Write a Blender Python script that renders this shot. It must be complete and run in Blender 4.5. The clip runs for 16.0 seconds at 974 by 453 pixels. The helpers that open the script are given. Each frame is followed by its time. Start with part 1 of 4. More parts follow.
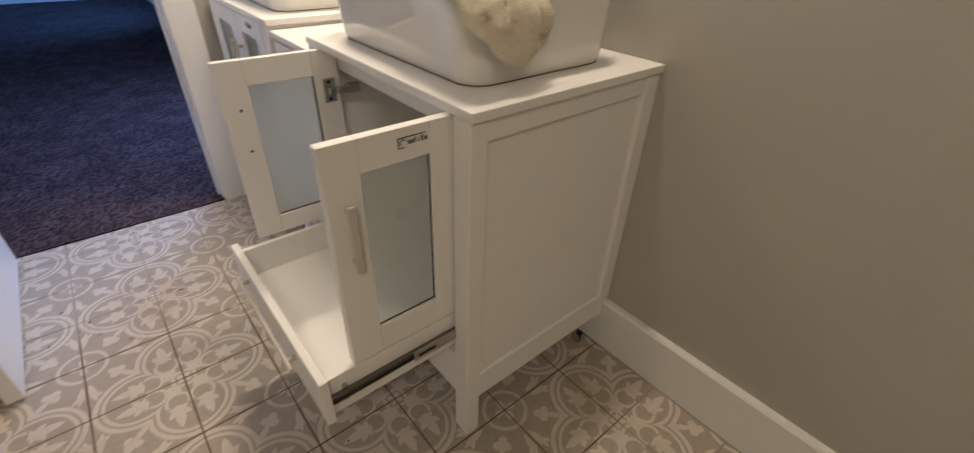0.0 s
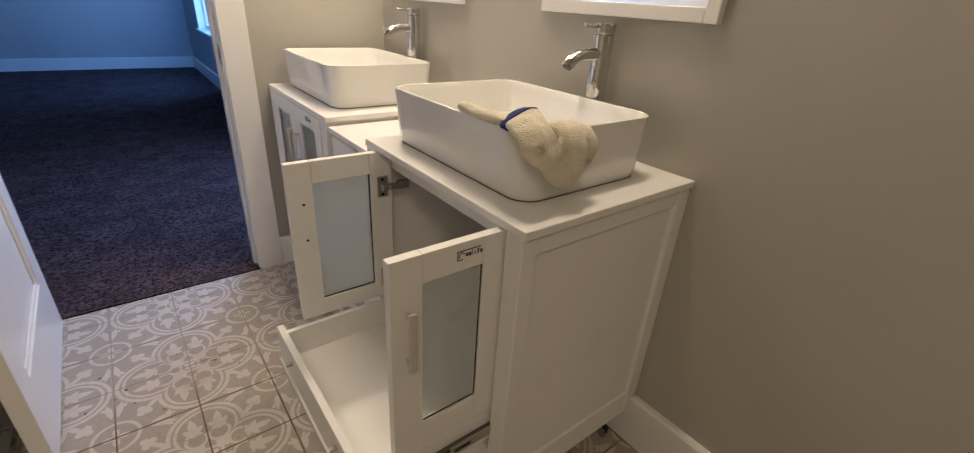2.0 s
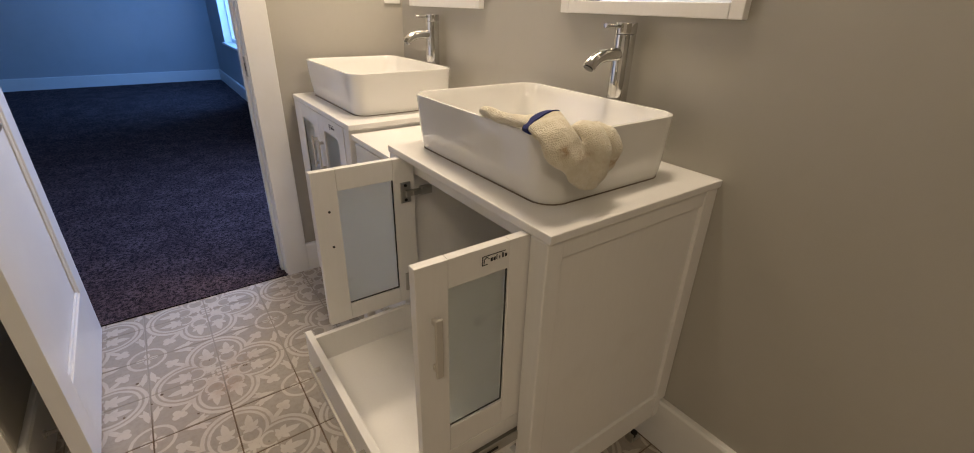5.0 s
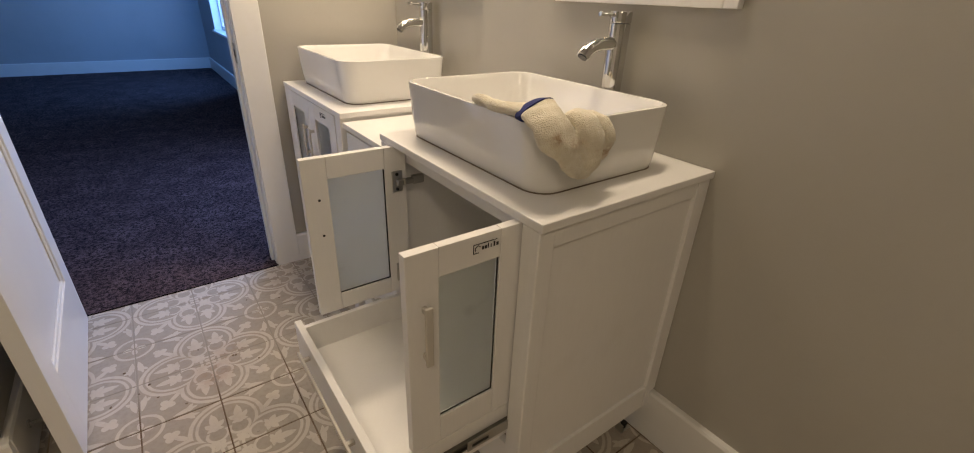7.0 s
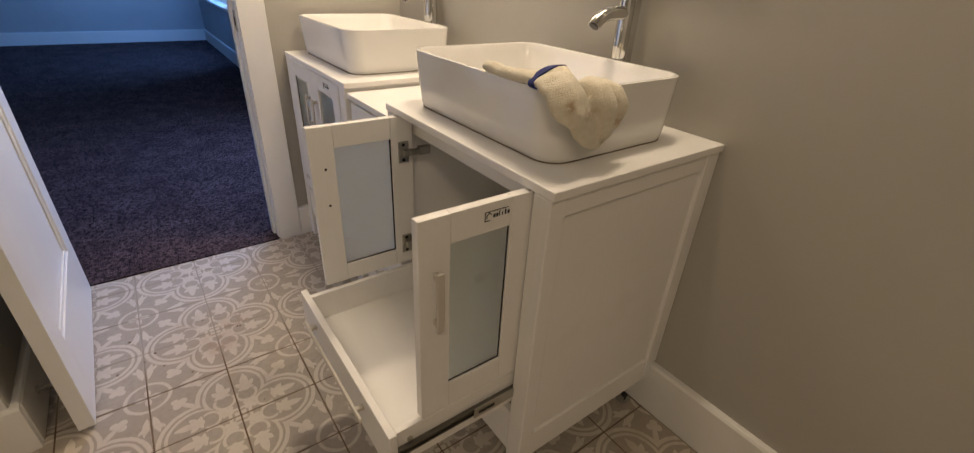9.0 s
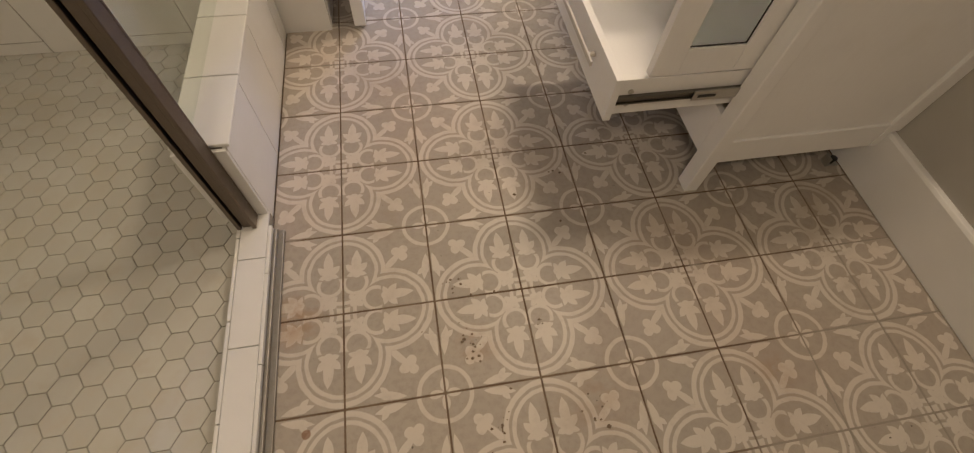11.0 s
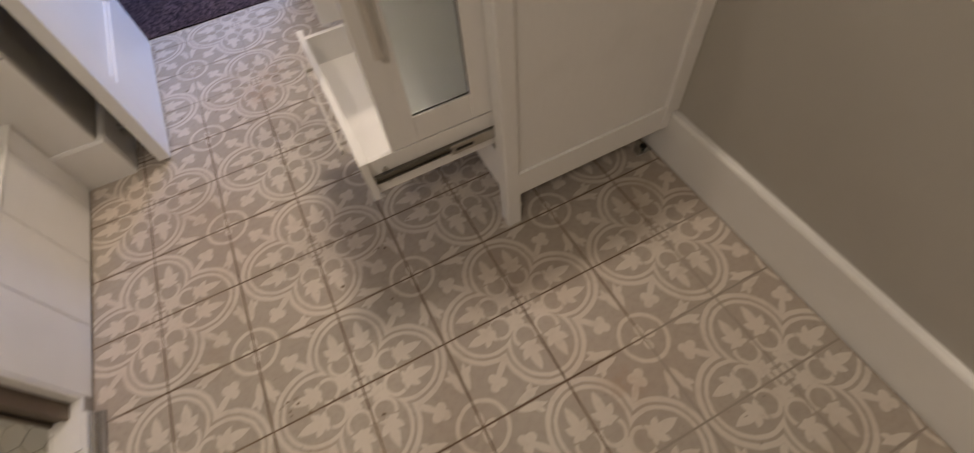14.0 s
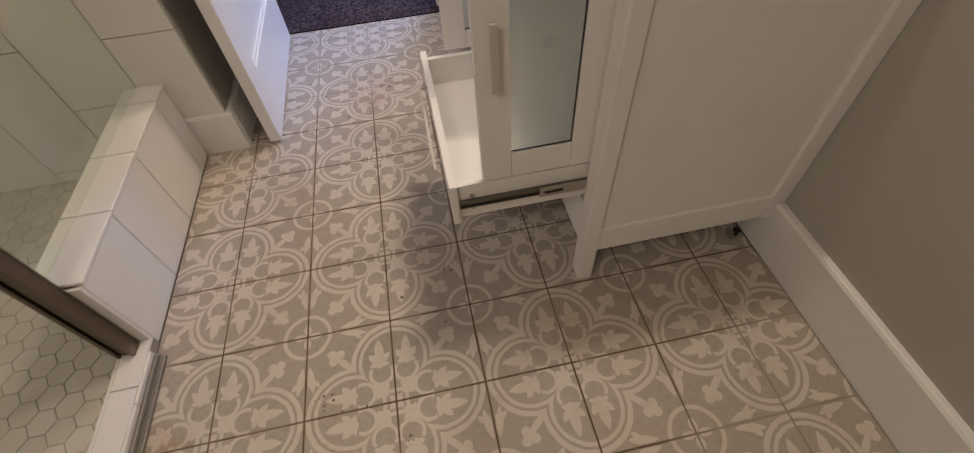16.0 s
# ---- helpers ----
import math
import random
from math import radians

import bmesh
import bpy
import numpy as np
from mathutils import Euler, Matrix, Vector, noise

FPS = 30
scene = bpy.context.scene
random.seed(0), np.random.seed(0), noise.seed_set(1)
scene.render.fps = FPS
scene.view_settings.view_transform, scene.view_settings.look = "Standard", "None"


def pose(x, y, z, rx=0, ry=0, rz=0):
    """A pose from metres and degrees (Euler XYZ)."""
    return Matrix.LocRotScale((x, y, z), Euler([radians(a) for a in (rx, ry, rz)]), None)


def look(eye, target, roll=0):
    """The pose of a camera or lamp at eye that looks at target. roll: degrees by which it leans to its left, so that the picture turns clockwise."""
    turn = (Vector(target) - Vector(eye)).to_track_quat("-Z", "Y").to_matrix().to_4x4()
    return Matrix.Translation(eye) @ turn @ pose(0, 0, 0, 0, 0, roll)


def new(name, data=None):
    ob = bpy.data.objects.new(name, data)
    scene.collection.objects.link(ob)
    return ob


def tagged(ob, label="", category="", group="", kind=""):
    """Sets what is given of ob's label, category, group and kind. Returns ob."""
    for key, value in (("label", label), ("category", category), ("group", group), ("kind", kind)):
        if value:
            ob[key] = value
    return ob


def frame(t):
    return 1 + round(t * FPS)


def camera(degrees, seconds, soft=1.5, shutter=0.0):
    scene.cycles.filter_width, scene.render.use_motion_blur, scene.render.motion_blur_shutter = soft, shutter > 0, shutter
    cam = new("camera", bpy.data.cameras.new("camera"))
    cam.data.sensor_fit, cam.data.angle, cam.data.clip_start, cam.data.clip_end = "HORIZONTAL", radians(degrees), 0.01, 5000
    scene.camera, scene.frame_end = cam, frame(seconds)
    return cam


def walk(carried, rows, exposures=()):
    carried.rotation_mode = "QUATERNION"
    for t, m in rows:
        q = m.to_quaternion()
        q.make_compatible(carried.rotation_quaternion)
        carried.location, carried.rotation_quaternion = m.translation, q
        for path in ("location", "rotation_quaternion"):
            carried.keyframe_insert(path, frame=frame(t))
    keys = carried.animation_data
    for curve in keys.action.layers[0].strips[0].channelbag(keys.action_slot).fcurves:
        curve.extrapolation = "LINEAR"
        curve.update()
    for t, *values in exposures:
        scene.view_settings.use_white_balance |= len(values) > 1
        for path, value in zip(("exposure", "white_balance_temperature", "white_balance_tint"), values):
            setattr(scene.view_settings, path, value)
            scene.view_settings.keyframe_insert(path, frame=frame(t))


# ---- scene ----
cam = camera(92.9, 16.0, soft=1.0, shutter=0.5)
PATH = [
    (0, (-0.32, -0.502, 1.035), (0.772, 0.753, -0.074), 2.2),
    (0.5, (-0.268, -0.512, 1.046), (0.92, 0.697, -0.015), 0.6),
    (1, (-0.284, -0.503, 1.072), (0.968, 0.704, 0.084), 1.0),
    (1.5, (-0.348, -0.488, 1.126), (0.859, 0.819, 0.214), 1.4),
    (2, (-0.382, -0.473, 1.128), (0.748, 0.926, 0.253), 3.8),
    (2.5, (-0.392, -0.473, 1.13), (0.667, 0.988, 0.266), 3.4),
    (3, (-0.39, -0.473, 1.13), (0.644, 1.005, 0.265), 2.8),
    (5.5, (-0.385, -0.467, 1.129), (0.679, 0.987, 0.26), 1.4),
    (6, (-0.386, -0.469, 1.124), (0.685, 0.977, 0.25), 1.9),
    (6.5, (-0.385, -0.468, 1.12), (0.689, 0.969, 0.236), 2.3),
    (7, (-0.381, -0.467, 1.119), (0.697, 0.962, 0.226), 2.4),
    (7.5, (-0.383, -0.468, 1.11), (0.693, 0.947, 0.194), 2.4),
    (8, (-0.392, -0.466, 1.106), (0.681, 0.945, 0.181), 2.6),
    (8.5, (-0.393, -0.464, 1.107), (0.681, 0.938, 0.168), 2.7),
    (9, (-0.404, -0.461, 1.1), (0.663, 0.926, 0.132), 3.3),
    (9.3, (-0.431, -0.486, 1.062), (0.593, 0.887, 0.03), 6.9),
    (9.5, (-0.457, -0.493, 1.039), (0.486, 0.848, -0.105), 9.3),
    (9.9, (-0.528, -0.505, 1.041), (0.111, 0.679, -0.439), 13.5),
    (10, (-0.541, -0.521, 1.004), (0.0, 0.706, -0.48), 11.0),
    (10.2, (-0.596, -0.549, 0.985), (-0.177, 0.568, -0.62), 10.8),
    (12.3, (-0.569, -0.598, 0.986), (-0.433, 0.344, -0.773), -0.4),
    (12.5, (-0.563, -0.597, 0.994), (-0.429, 0.352, -0.761), -1.8),
    (13, (-0.527, -0.593, 1.001), (-0.386, 0.371, -0.746), -3.3),
    (13.5, (-0.399, -0.605, 1.001), (-0.226, 0.383, -0.729), -5.5),
    (14, (-0.202, -0.599, 1.02), (0.179, 0.44, -0.646), -8.3),
    (14.5, (-0.134, -0.601, 1.035), (0.362, 0.46, -0.586), -4.5),
    (15, (-0.209, -0.592, 1.038), (0.115, 0.583, -0.548), -3.5),
    (15.5, (-0.254, -0.601, 1.022), (-0.075, 0.627, -0.546), -2.1),
    (16, (-0.222, -0.577, 1.022), (-0.048, 0.66, -0.54), -4.6),
]
walk(cam, [(t, look(eye, target, roll)) for t, eye, target, roll in PATH],
     [(0.0, 0.22, 6200, 10), (0.6, 0.22, 6200, 10), (1.0, 0.22, 6250, 10), (1.5, -0.02, 6350, 10), (3.2, -0.05, 6500, 10), (7.0, -0.04, 6600, 10), (9.0, -0.02, 6700, 11), (10.0, 0.12, 6800, 11), (12.5, 0.24, 6050, 14), (16.0, 0.17, 6100, 14)])

# ---- light ----
world = bpy.data.worlds.new("world")
scene.world = world
world.use_nodes = True
wn = world.node_tree
sky = wn.nodes.new("ShaderNodeTexSky")
sky.sky_type = 'NISHITA'
sky.sun_disc = False
sky.sun_elevation = radians(28)
sky.sun_rotation = radians(200)
wn.links.new(sky.outputs[0], wn.nodes["Background"].inputs[0])
wn.nodes["Background"].inputs[1].default_value = 0.25


def area_lamp(name, m, sx, sy, watts, color):
    d = bpy.data.lights.new(name, 'AREA')
    d.shape, d.size, d.size_y, d.energy, d.color = 'RECTANGLE', sx, sy, watts, color
    ob = new(name, d)
    ob.matrix_world = m
    return ob


WARM = (1.0, 0.815, 0.605)
for ly, watts in ((0.30, 11.2), (1.20, 18.5)):
    area_lamp("vanity_lamp", look((0.45, ly, 2.06), (0.38, ly, 0.9)), 0.10, 0.50, watts, WARM)
area_lamp("ceiling_lamp", look((-1.06, -1.35, 2.38), (-1.0, -1.30, 0.0)), 0.40, 0.40, 12.8, WARM)
area_lamp("window_daylight", look((0.60, 5.95, 1.28), (-0.6, 7.3, 0.8)), 1.3, 1.2, 36.0, (0.12, 0.36, 1.0))
# stands in an added, unseen window; turned to the doorway to brighten the open door
area_lamp("window_daylight", look((0.60, 2.72, 1.28), (-0.6, 1.7, 0.5)), 0.7, 1.2, 37.0, (0.28, 0.46, 1.0))


# ---- materials ----
class Nodes:
    """Short hand for building a node material."""

    def __init__(self, name, rough=0.5, metal=0.0, spec=0.5):
        self.mat = bpy.data.materials.new(name)
        self.mat.use_nodes = True
        self.tree = self.mat.node_tree
        self.bsdf = self.tree.nodes["Principled BSDF"]
        self.bsdf.inputs["Roughness"].default_value = rough
        self.bsdf.inputs["Metallic"].default_value = metal
        self.bsdf.inputs["Specular IOR Level"].default_value = spec

    def node(self, kind, **values):
        n = self.tree.nodes.new(kind)
        for k, v in values.items():
            n.inputs[k].default_value = v
        return n

    def link(self, a, b):
        self.tree.links.new(a, b)

    def math(self, op, a, b=None, c=None):
        n = self.tree.nodes.new("ShaderNodeMath")
        n.operation = op
        for i, v in enumerate((a, b, c)):
            if v is None:
                continue
            if isinstance(v, (int, float)):
                n.inputs[i].default_value = v
            else:
                self.link(v, n.inputs[i])
        return n.outputs[0]

    def position(self):
        return self.tree.nodes.new("ShaderNodeNewGeometry").outputs["Position"]

    def noise(self, scale, detail=4.0, rough=0.6, vec=None):
        n = self.node("ShaderNodeTexNoise", Scale=scale, Detail=detail, Roughness=rough)
        self.link(vec if vec is not None else self.position(), n.inputs["Vector"])
        return n.outputs["Fac"]

    def ramp(self, fac, lo, hi, a=0.0, b=1.0):
        n = self.tree.nodes.new("ShaderNodeMapRange")
        n.interpolation_type = 'SMOOTHSTEP'
        for k, v in (("From Min", lo), ("From Max", hi), ("To Min", a), ("To Max", b)):
            n.inputs[k].default_value = v
        self.link(fac, n.inputs["Value"])
        return n.outputs["Result"]

    def mix(self, fac, a, b):
        n = self.tree.nodes.new("ShaderNodeMix")
        n.data_type = 'RGBA'
        for sock, v in ((n.inputs[0], fac), (n.inputs[6], a), (n.inputs[7], b)):
            if isinstance(v, (int, float)):
                sock.default_value = v
            elif isinstance(v, tuple):
                sock.default_value = (*v, 1.0)
            else:
                self.link(v, sock)
        return n.outputs[2]

    def color(self, c):
        if isinstance(c, tuple):
            self.bsdf.inputs["Base Color"].default_value = (*c, 1.0)
        else:
            self.link(c, self.bsdf.inputs["Base Color"])

    def roughness(self, r):
        self.link(r, self.bsdf.inputs["Roughness"])

    def bump(self, height, strength, distance=0.001):
        n = self.node("ShaderNodeBump", Strength=strength, Distance=distance)
        self.link(height, n.inputs["Height"])
        self.link(n.outputs[0], self.bsdf.inputs["Normal"])


def painted(name, base, dirt, rough, grain=180.0, strength=0.15, spec=0.4, spread=0.05):
    m = Nodes(name, rough, 0.0, spec)
    stain = m.ramp(m.noise(2.3, 5.0), 0.42, 0.75)
    fine = m.ramp(m.noise(38.0, 3.0), 0.55, 0.8, 0.0, 0.5)
    m.color(m.mix(fine, m.mix(stain, base, dirt), dirt))
    m.roughness(m.ramp(m.noise(9.0), 0.3, 0.7, rough - spread, rough + spread))
    m.bump(m.noise(grain, 3.0), strength, 0.0006)
    return m.mat


def brushed_metal(name, base, rough, grain=60.0):
    m = Nodes(name, rough, 1.0)
    m.color(base)
    m.roughness(m.ramp(m.noise(grain, 3.0), 0.3, 0.7, max(0.02, rough - 0.04), rough + 0.06))
    return m.mat


WALL_PAINT = painted("wall_paint_greige", (0.43, 0.41, 0.365), (0.41, 0.388, 0.345), 0.55, 260.0, 0.25)
CEIL_PAINT = painted("ceiling_paint", (0.78, 0.77, 0.74), (0.74, 0.73, 0.70), 0.8)
TRIM_PAINT = painted("trim_paint_white", (0.80, 0.79, 0.76), (0.75, 0.735, 0.70), 0.34, 90.0, 0.08)
DOOR_PAINT = painted("door_paint_white", (0.80, 0.795, 0.78), (0.77, 0.76, 0.745), 0.30, 40.0, 0.004, 0.4, 0.01)
BLUE_PAINT = painted("bedroom_paint", (0.42, 0.44, 0.45), (0.39, 0.41, 0.42), 0.6, 260.0, 0.2)
CERAMIC_TILE = painted("white_wall_tile", (0.78, 0.765, 0.73), (0.735, 0.72, 0.68), 0.16, 12.0, 0.08, 0.5)
GROUT_PALE = painted("pale_grout", (0.36, 0.325, 0.275), (0.29, 0.255, 0.21), 0.9, 300.0, 0.4)
METAL_CHROME = brushed_metal("chrome", (0.62, 0.615, 0.605), 0.06)
METAL_STEEL = brushed_metal("zinc_plated_steel", (0.50, 0.49, 0.46), 0.32)
METAL_DARK = brushed_metal("oiled_steel", (0.20, 0.19, 0.17), 0.34)
METAL_ALU = brushed_metal("satin_aluminium", (0.36, 0.335, 0.30), 0.58)
METAL_BRONZE = brushed_metal("dark_bronze_aluminium", (0.18, 0.148, 0.12), 0.36)
METAL_NICKEL = painted("satin_nickel_handle", (0.56, 0.525, 0.47), (0.52, 0.485, 0.43), 0.4)
METAL_BRASS = brushed_metal("aged_bronze", (0.30, 0.20, 0.10), 0.35)
BLACK_PLASTIC = painted("black_plastic", (0.02, 0.02, 0.02), (0.03, 0.028, 0.025), 0.4)
DARK_INK = painted("printed_black", (0.03, 0.03, 0.032), (0.04, 0.04, 0.04), 0.6)
RUBBER_WHITE = painted("white_rubber", (0.7, 0.69, 0.66), (0.6, 0.59, 0.56), 0.6)


def make_cabinet_white():
    m = Nodes("cabinet_white_lacquer", 0.42, 0.0, 0.4)
    p = m.position()
    mp = m.node("ShaderNodeMapping", Scale=(60.0, 60.0, 7.0))
    m.link(p, mp.inputs[0])
    grain = m.noise(3.0, 5.0, 0.65, mp.outputs[0])
    smudge = m.ramp(m.noise(6.0, 4.0), 0.52, 0.8, 0.0, 0.55)
    base = m.mix(m.ramp(grain, 0.35, 0.7), (0.81, 0.795, 0.77), (0.795, 0.78, 0.755))
    m.color(m.mix(smudge, base, (0.74, 0.72, 0.685)))
    m.roughness(m.ramp(m.noise(14.0), 0.3, 0.7, 0.36, 0.5))
    m.bump(grain, 0.05, 0.0004)
    return m.mat


CABINET_WHITE = make_cabinet_white()


def make_ceramic():
    m = Nodes("glazed_ceramic", 0.07, 0.0, 0.5)
    m.color(m.mix(m.ramp(m.noise(5.0), 0.4, 0.7), (0.79, 0.78, 0.75), (0.77, 0.755, 0.72)))
    m.bsdf.inputs["Coat Weight"].default_value = 0.4
    m.bump(m.noise(7.0, 2.0), 0.05, 0.003)
    return m.mat


CERAMIC = make_ceramic()


def make_frosted():
    """Satin-etched glass: light comes through it scattered, with finger smears and a few specks."""
    m = Nodes("frosted_glass", 0.5, 0.0, 0.5)
    smear = m.ramp(m.noise(9.0, 3.0), 0.60, 0.74)
    specks = m.ramp(m.noise(200.0, 2.0), 0.77, 0.80)
    m.color(m.mix(specks, m.mix(smear, (0.87, 0.92, 0.90), (0.70, 0.74, 0.73)), (0.25, 0.24, 0.22)))
    m.bsdf.inputs["Transmission Weight"].default_value = 0.88
    m.bsdf.inputs["IOR"].default_value = 1.3
    m.roughness(m.ramp(m.noise(6.0, 2.0), 0.3, 0.75, 0.34, 0.44))
    return m.mat


FROSTED = make_frosted()


def make_glass():
    """Thin clear glass: a faint green tint straight through, with a weak mirror sheen."""
    m = Nodes("clear_glass", 0.0)
    clear = m.node("ShaderNodeBsdfTransparent", Color=(0.955, 0.972, 0.950, 1.0))
    sheen = m.node("ShaderNodeBsdfGlossy", Color=(0.9, 0.92, 0.9, 1.0), Roughness=0.01)
    both = m.tree.nodes.new("ShaderNodeMixShader")
    both.inputs[0].default_value = 0.045
    m.link(clear.outputs[0], both.inputs[1])
    m.link(sheen.outputs[0], both.inputs[2])
    m.link(both.outputs[0], m.tree.nodes["Material Output"].inputs["Surface"])
    return m.mat


GLASS = make_glass()
SILVER = brushed_metal("mirror_silver", (0.9, 0.91, 0.91), 0.015)


def make_carpet():
    m = Nodes("dark_carpet", 0.95, 0.0, 0.1)
    tuft = m.noise(150.0, 3.0, 0.7)
    patch = m.ramp(m.noise(6.0, 6.0, 0.7), 0.35, 0.65)
    fleck = m.ramp(m.noise(75.0, 6.0, 0.85), 0.42, 0.58)
    a = m.mix(patch, (0.105, 0.068, 0.074), (0.175, 0.118, 0.122))
    m.color(m.mix(fleck, (0.016, 0.011, 0.013), a))
    m.bump(tuft, 1.0, 0.008)
    return m.mat


CARPET = make_carpet()


def make_terry():
    m = Nodes("cream_terry_cloth", 0.95, 0.0, 0.1)
    loops = m.node("ShaderNodeTexVoronoi", Scale=420.0)
    m.link(m.position(), loops.inputs["Vector"])
    stain = m.ramp(m.noise(30.0, 3.0), 0.58, 0.78)
    base = m.mix(m.ramp(m.noise(90.0, 3.0), 0.3, 0.7), (0.82, 0.76, 0.62), (0.74, 0.67, 0.51))
    base = m.mix(m.math('MULTIPLY', stain, 0.6), base, (0.55, 0.42, 0.26))
    sep = m.node("ShaderNodeSeparateXYZ")
    m.link(m.position(), sep.inputs[0])
    for px, py, pz, pr in ((0.140, 0.045, 0.918, 0.016), (0.272, 0.046, 0.876, 0.024), (0.185, 0.036, 0.905, 0.022)):
        d = None
        for k, c in enumerate((px, py, pz)):
            a = m.math('SUBTRACT', sep.outputs[k], c)
            a = m.math('MULTIPLY', a, a)
            d = a if d is None else m.math('ADD', d, a)
        base = m.mix(m.math('MULTIPLY', m.ramp(m.math('SQRT', d), pr * 0.2, pr, 0.75, 0.0), m.ramp(m.noise(110.0, 3.0), 0.3, 0.6)), base, (0.42, 0.25, 0.11))
    m.color(base)
    m.bump(loops.outputs["Distance"], 0.8, 0.0025)
    m.bsdf.inputs["Sheen Weight"].default_value = 0.4
    return m.mat


TERRY = make_terry()
BLUE_BAND = painted("navy_stitched_band", (0.018, 0.026, 0.13), (0.03, 0.04, 0.16), 0.9, 500.0, 0.8)


def make_floor_tile():
    """Printed quatrefoil tile: a 0.4 m repeat of double-ringed lobes, leaves, clubs and small rings."""
    m = Nodes("printed_floor_tile", 0.42, 0.0, 0.40)
    sep = m.node("ShaderNodeSeparateXYZ")
    wob = m.node("ShaderNodeTexNoise", Scale=45.0, Detail=2.0)
    m.link(m.position(), wob.inputs["Vector"])
    shift = m.node("ShaderNodeVectorMath")
    shift.operation = 'MULTIPLY_ADD'
    m.link(wob.outputs["Color"], shift.inputs[0])
    shift.inputs[1].default_value = (0.004, 0.004, 0.0)
    m.link(m.position(), shift.inputs[2])
    m.link(shift.outputs[0], sep.inputs[0])

    def fold(c, off):
        a = m.math('ADD', c, off)
        a = m.math('FLOORED_MODULO', a, 0.4)
        return m.math('ABSOLUTE', m.math('SUBTRACT', a, 0.2))

    fx = fold(sep.outputs[0], 0.2 - 0.002)
    fy = fold(sep.outputs[1], 0.4 - 0.002)
    u = m.math('MAXIMUM', fx, fy)
    v = m.math('MINIMUM', fx, fy)

    def dist(cx, cy, sx=1.0, sy=1.0, turn=0.0):
        a, b = m.math('SUBTRACT', u, cx), m.math('SUBTRACT', v, cy)
        if turn:
            c, s = math.cos(turn), math.sin(turn)
            a, b = (m.math('ADD', m.math('MULTIPLY', a, c), m.math('MULTIPLY', b, s)),
                    m.math('SUBTRACT', m.math('MULTIPLY', b, c), m.math('MULTIPLY', a, s)))
        if sx != 1.0:
            a = m.math('DIVIDE', a, sx)
        if sy != 1.0:
            b = m.math('DIVIDE', b, sy)
        return m.math('SQRT', m.math('ADD', m.math('MULTIPLY', a, a), m.math('MULTIPLY', b, b)))

    soft = 0.0012

    def disc(d, r, w=soft):
        return m.ramp(d, r - w, r + w, 1.0, 0.0)

    def band(d, r, half):
        return m.ramp(m.math('ABSOLUTE', m.math('SUBTRACT', d, r)), half - soft, half + soft, 1.0, 0.0)

    def union(*shapes):
        out = shapes[0]
        for s in shapes[1:]:
            out = m.math('MAXIMUM', out, s)
        return out

    def ellipse(cx, cy, a, b, turn=0.0):
        return disc(dist(cx, cy, a, b, turn), 1.0, 0.06)

    def petal(cx, cy, a, b, turn=0.0):
        """A leaf blade with two pointed ends."""
        c, sn = math.cos(turn), math.sin(turn)
        du, dv = m.math('SUBTRACT', u, cx), m.math('SUBTRACT', v, cy)
        p = m.math('DIVIDE', m.math('ADD', m.math('MULTIPLY', du, c), m.math('MULTIPLY', dv, sn)), a)
        q = m.math('DIVIDE', m.math('ABSOLUTE', m.math('SUBTRACT', m.math('MULTIPLY', dv, c), m.math('MULTIPLY', du, sn))), b)
        return disc(m.math('ADD', m.math('MULTIPLY', p, p), q), 1.0, 0.07)

    lobe = dist(0.1, 0.0)
    ring_out, ring_in = band(lobe, 0.0915, 0.0055), band(lobe, 0.0755, 0.0042)
    leaf = union(petal(0.1225, 0.0315, 0.033, 0.0110, 0.05), petal(0.1075, 0.0440, 0.0165, 0.0082, 0.80), petal(0.1075, 0.0185, 0.0165, 0.0082, -0.80),
                 ellipse(0.0985, 0.0315, 0.0150, 0.0125), petal(0.0930, 0.0420, 0.0120, 0.0060, 1.9), petal(0.0930, 0.0205, 0.0120, 0.0060, -1.9))
    loop = m.math('MULTIPLY', band(dist(0.071, 0.028), 0.0255, 0.0040), m.ramp(u, 0.082, 0.086, 1.0, 0.0))
    inner = union(loop, ellipse(0.033, 0.031, 0.022, 0.0085, 0.785), ellipse(0.029, 0.027, 0.019, 0.0080, -0.785))
    outside = m.ramp(lobe, 0.096, 0.098)
    small = dist(0.2, 0.2)
    ring = band(small, 0.0535, 0.0045)
    cross = union(ellipse(0.182, 0.2, 0.014, 0.0085), ellipse(0.2, 0.182, 0.0085, 0.014))
    club = union(ellipse(0.141, 0.141, 0.0105, 0.0105), ellipse(0.138, 0.123, 0.0105, 0.0115), ellipse(0.128, 0.128, 0.010, 0.010),
                 ellipse(0.112, 0.110, 0.026, 0.0060, 0.785))
    flour = union(petal(0.1875, 0.090, 0.033, 0.0080, 1.40), petal(0.1775, 0.0790, 0.0125, 0.0058, 0.75), ellipse(0.1880, 0.0830, 0.0075, 0.011))
    outer = m.math('MULTIPLY', outside, union(ring, club, flour, cross))
    shape = union(ring_out, ring_in, leaf, inner, outer)
    worn = m.ramp(m.noise(30.0, 5.0, 0.7), 0.30, 0.52, 0.72, 1.0)
    shape = m.math('MULTIPLY', shape, worn)
    pick = m.tree.nodes.new("ShaderNodeObjectInfo").outputs["Random"]
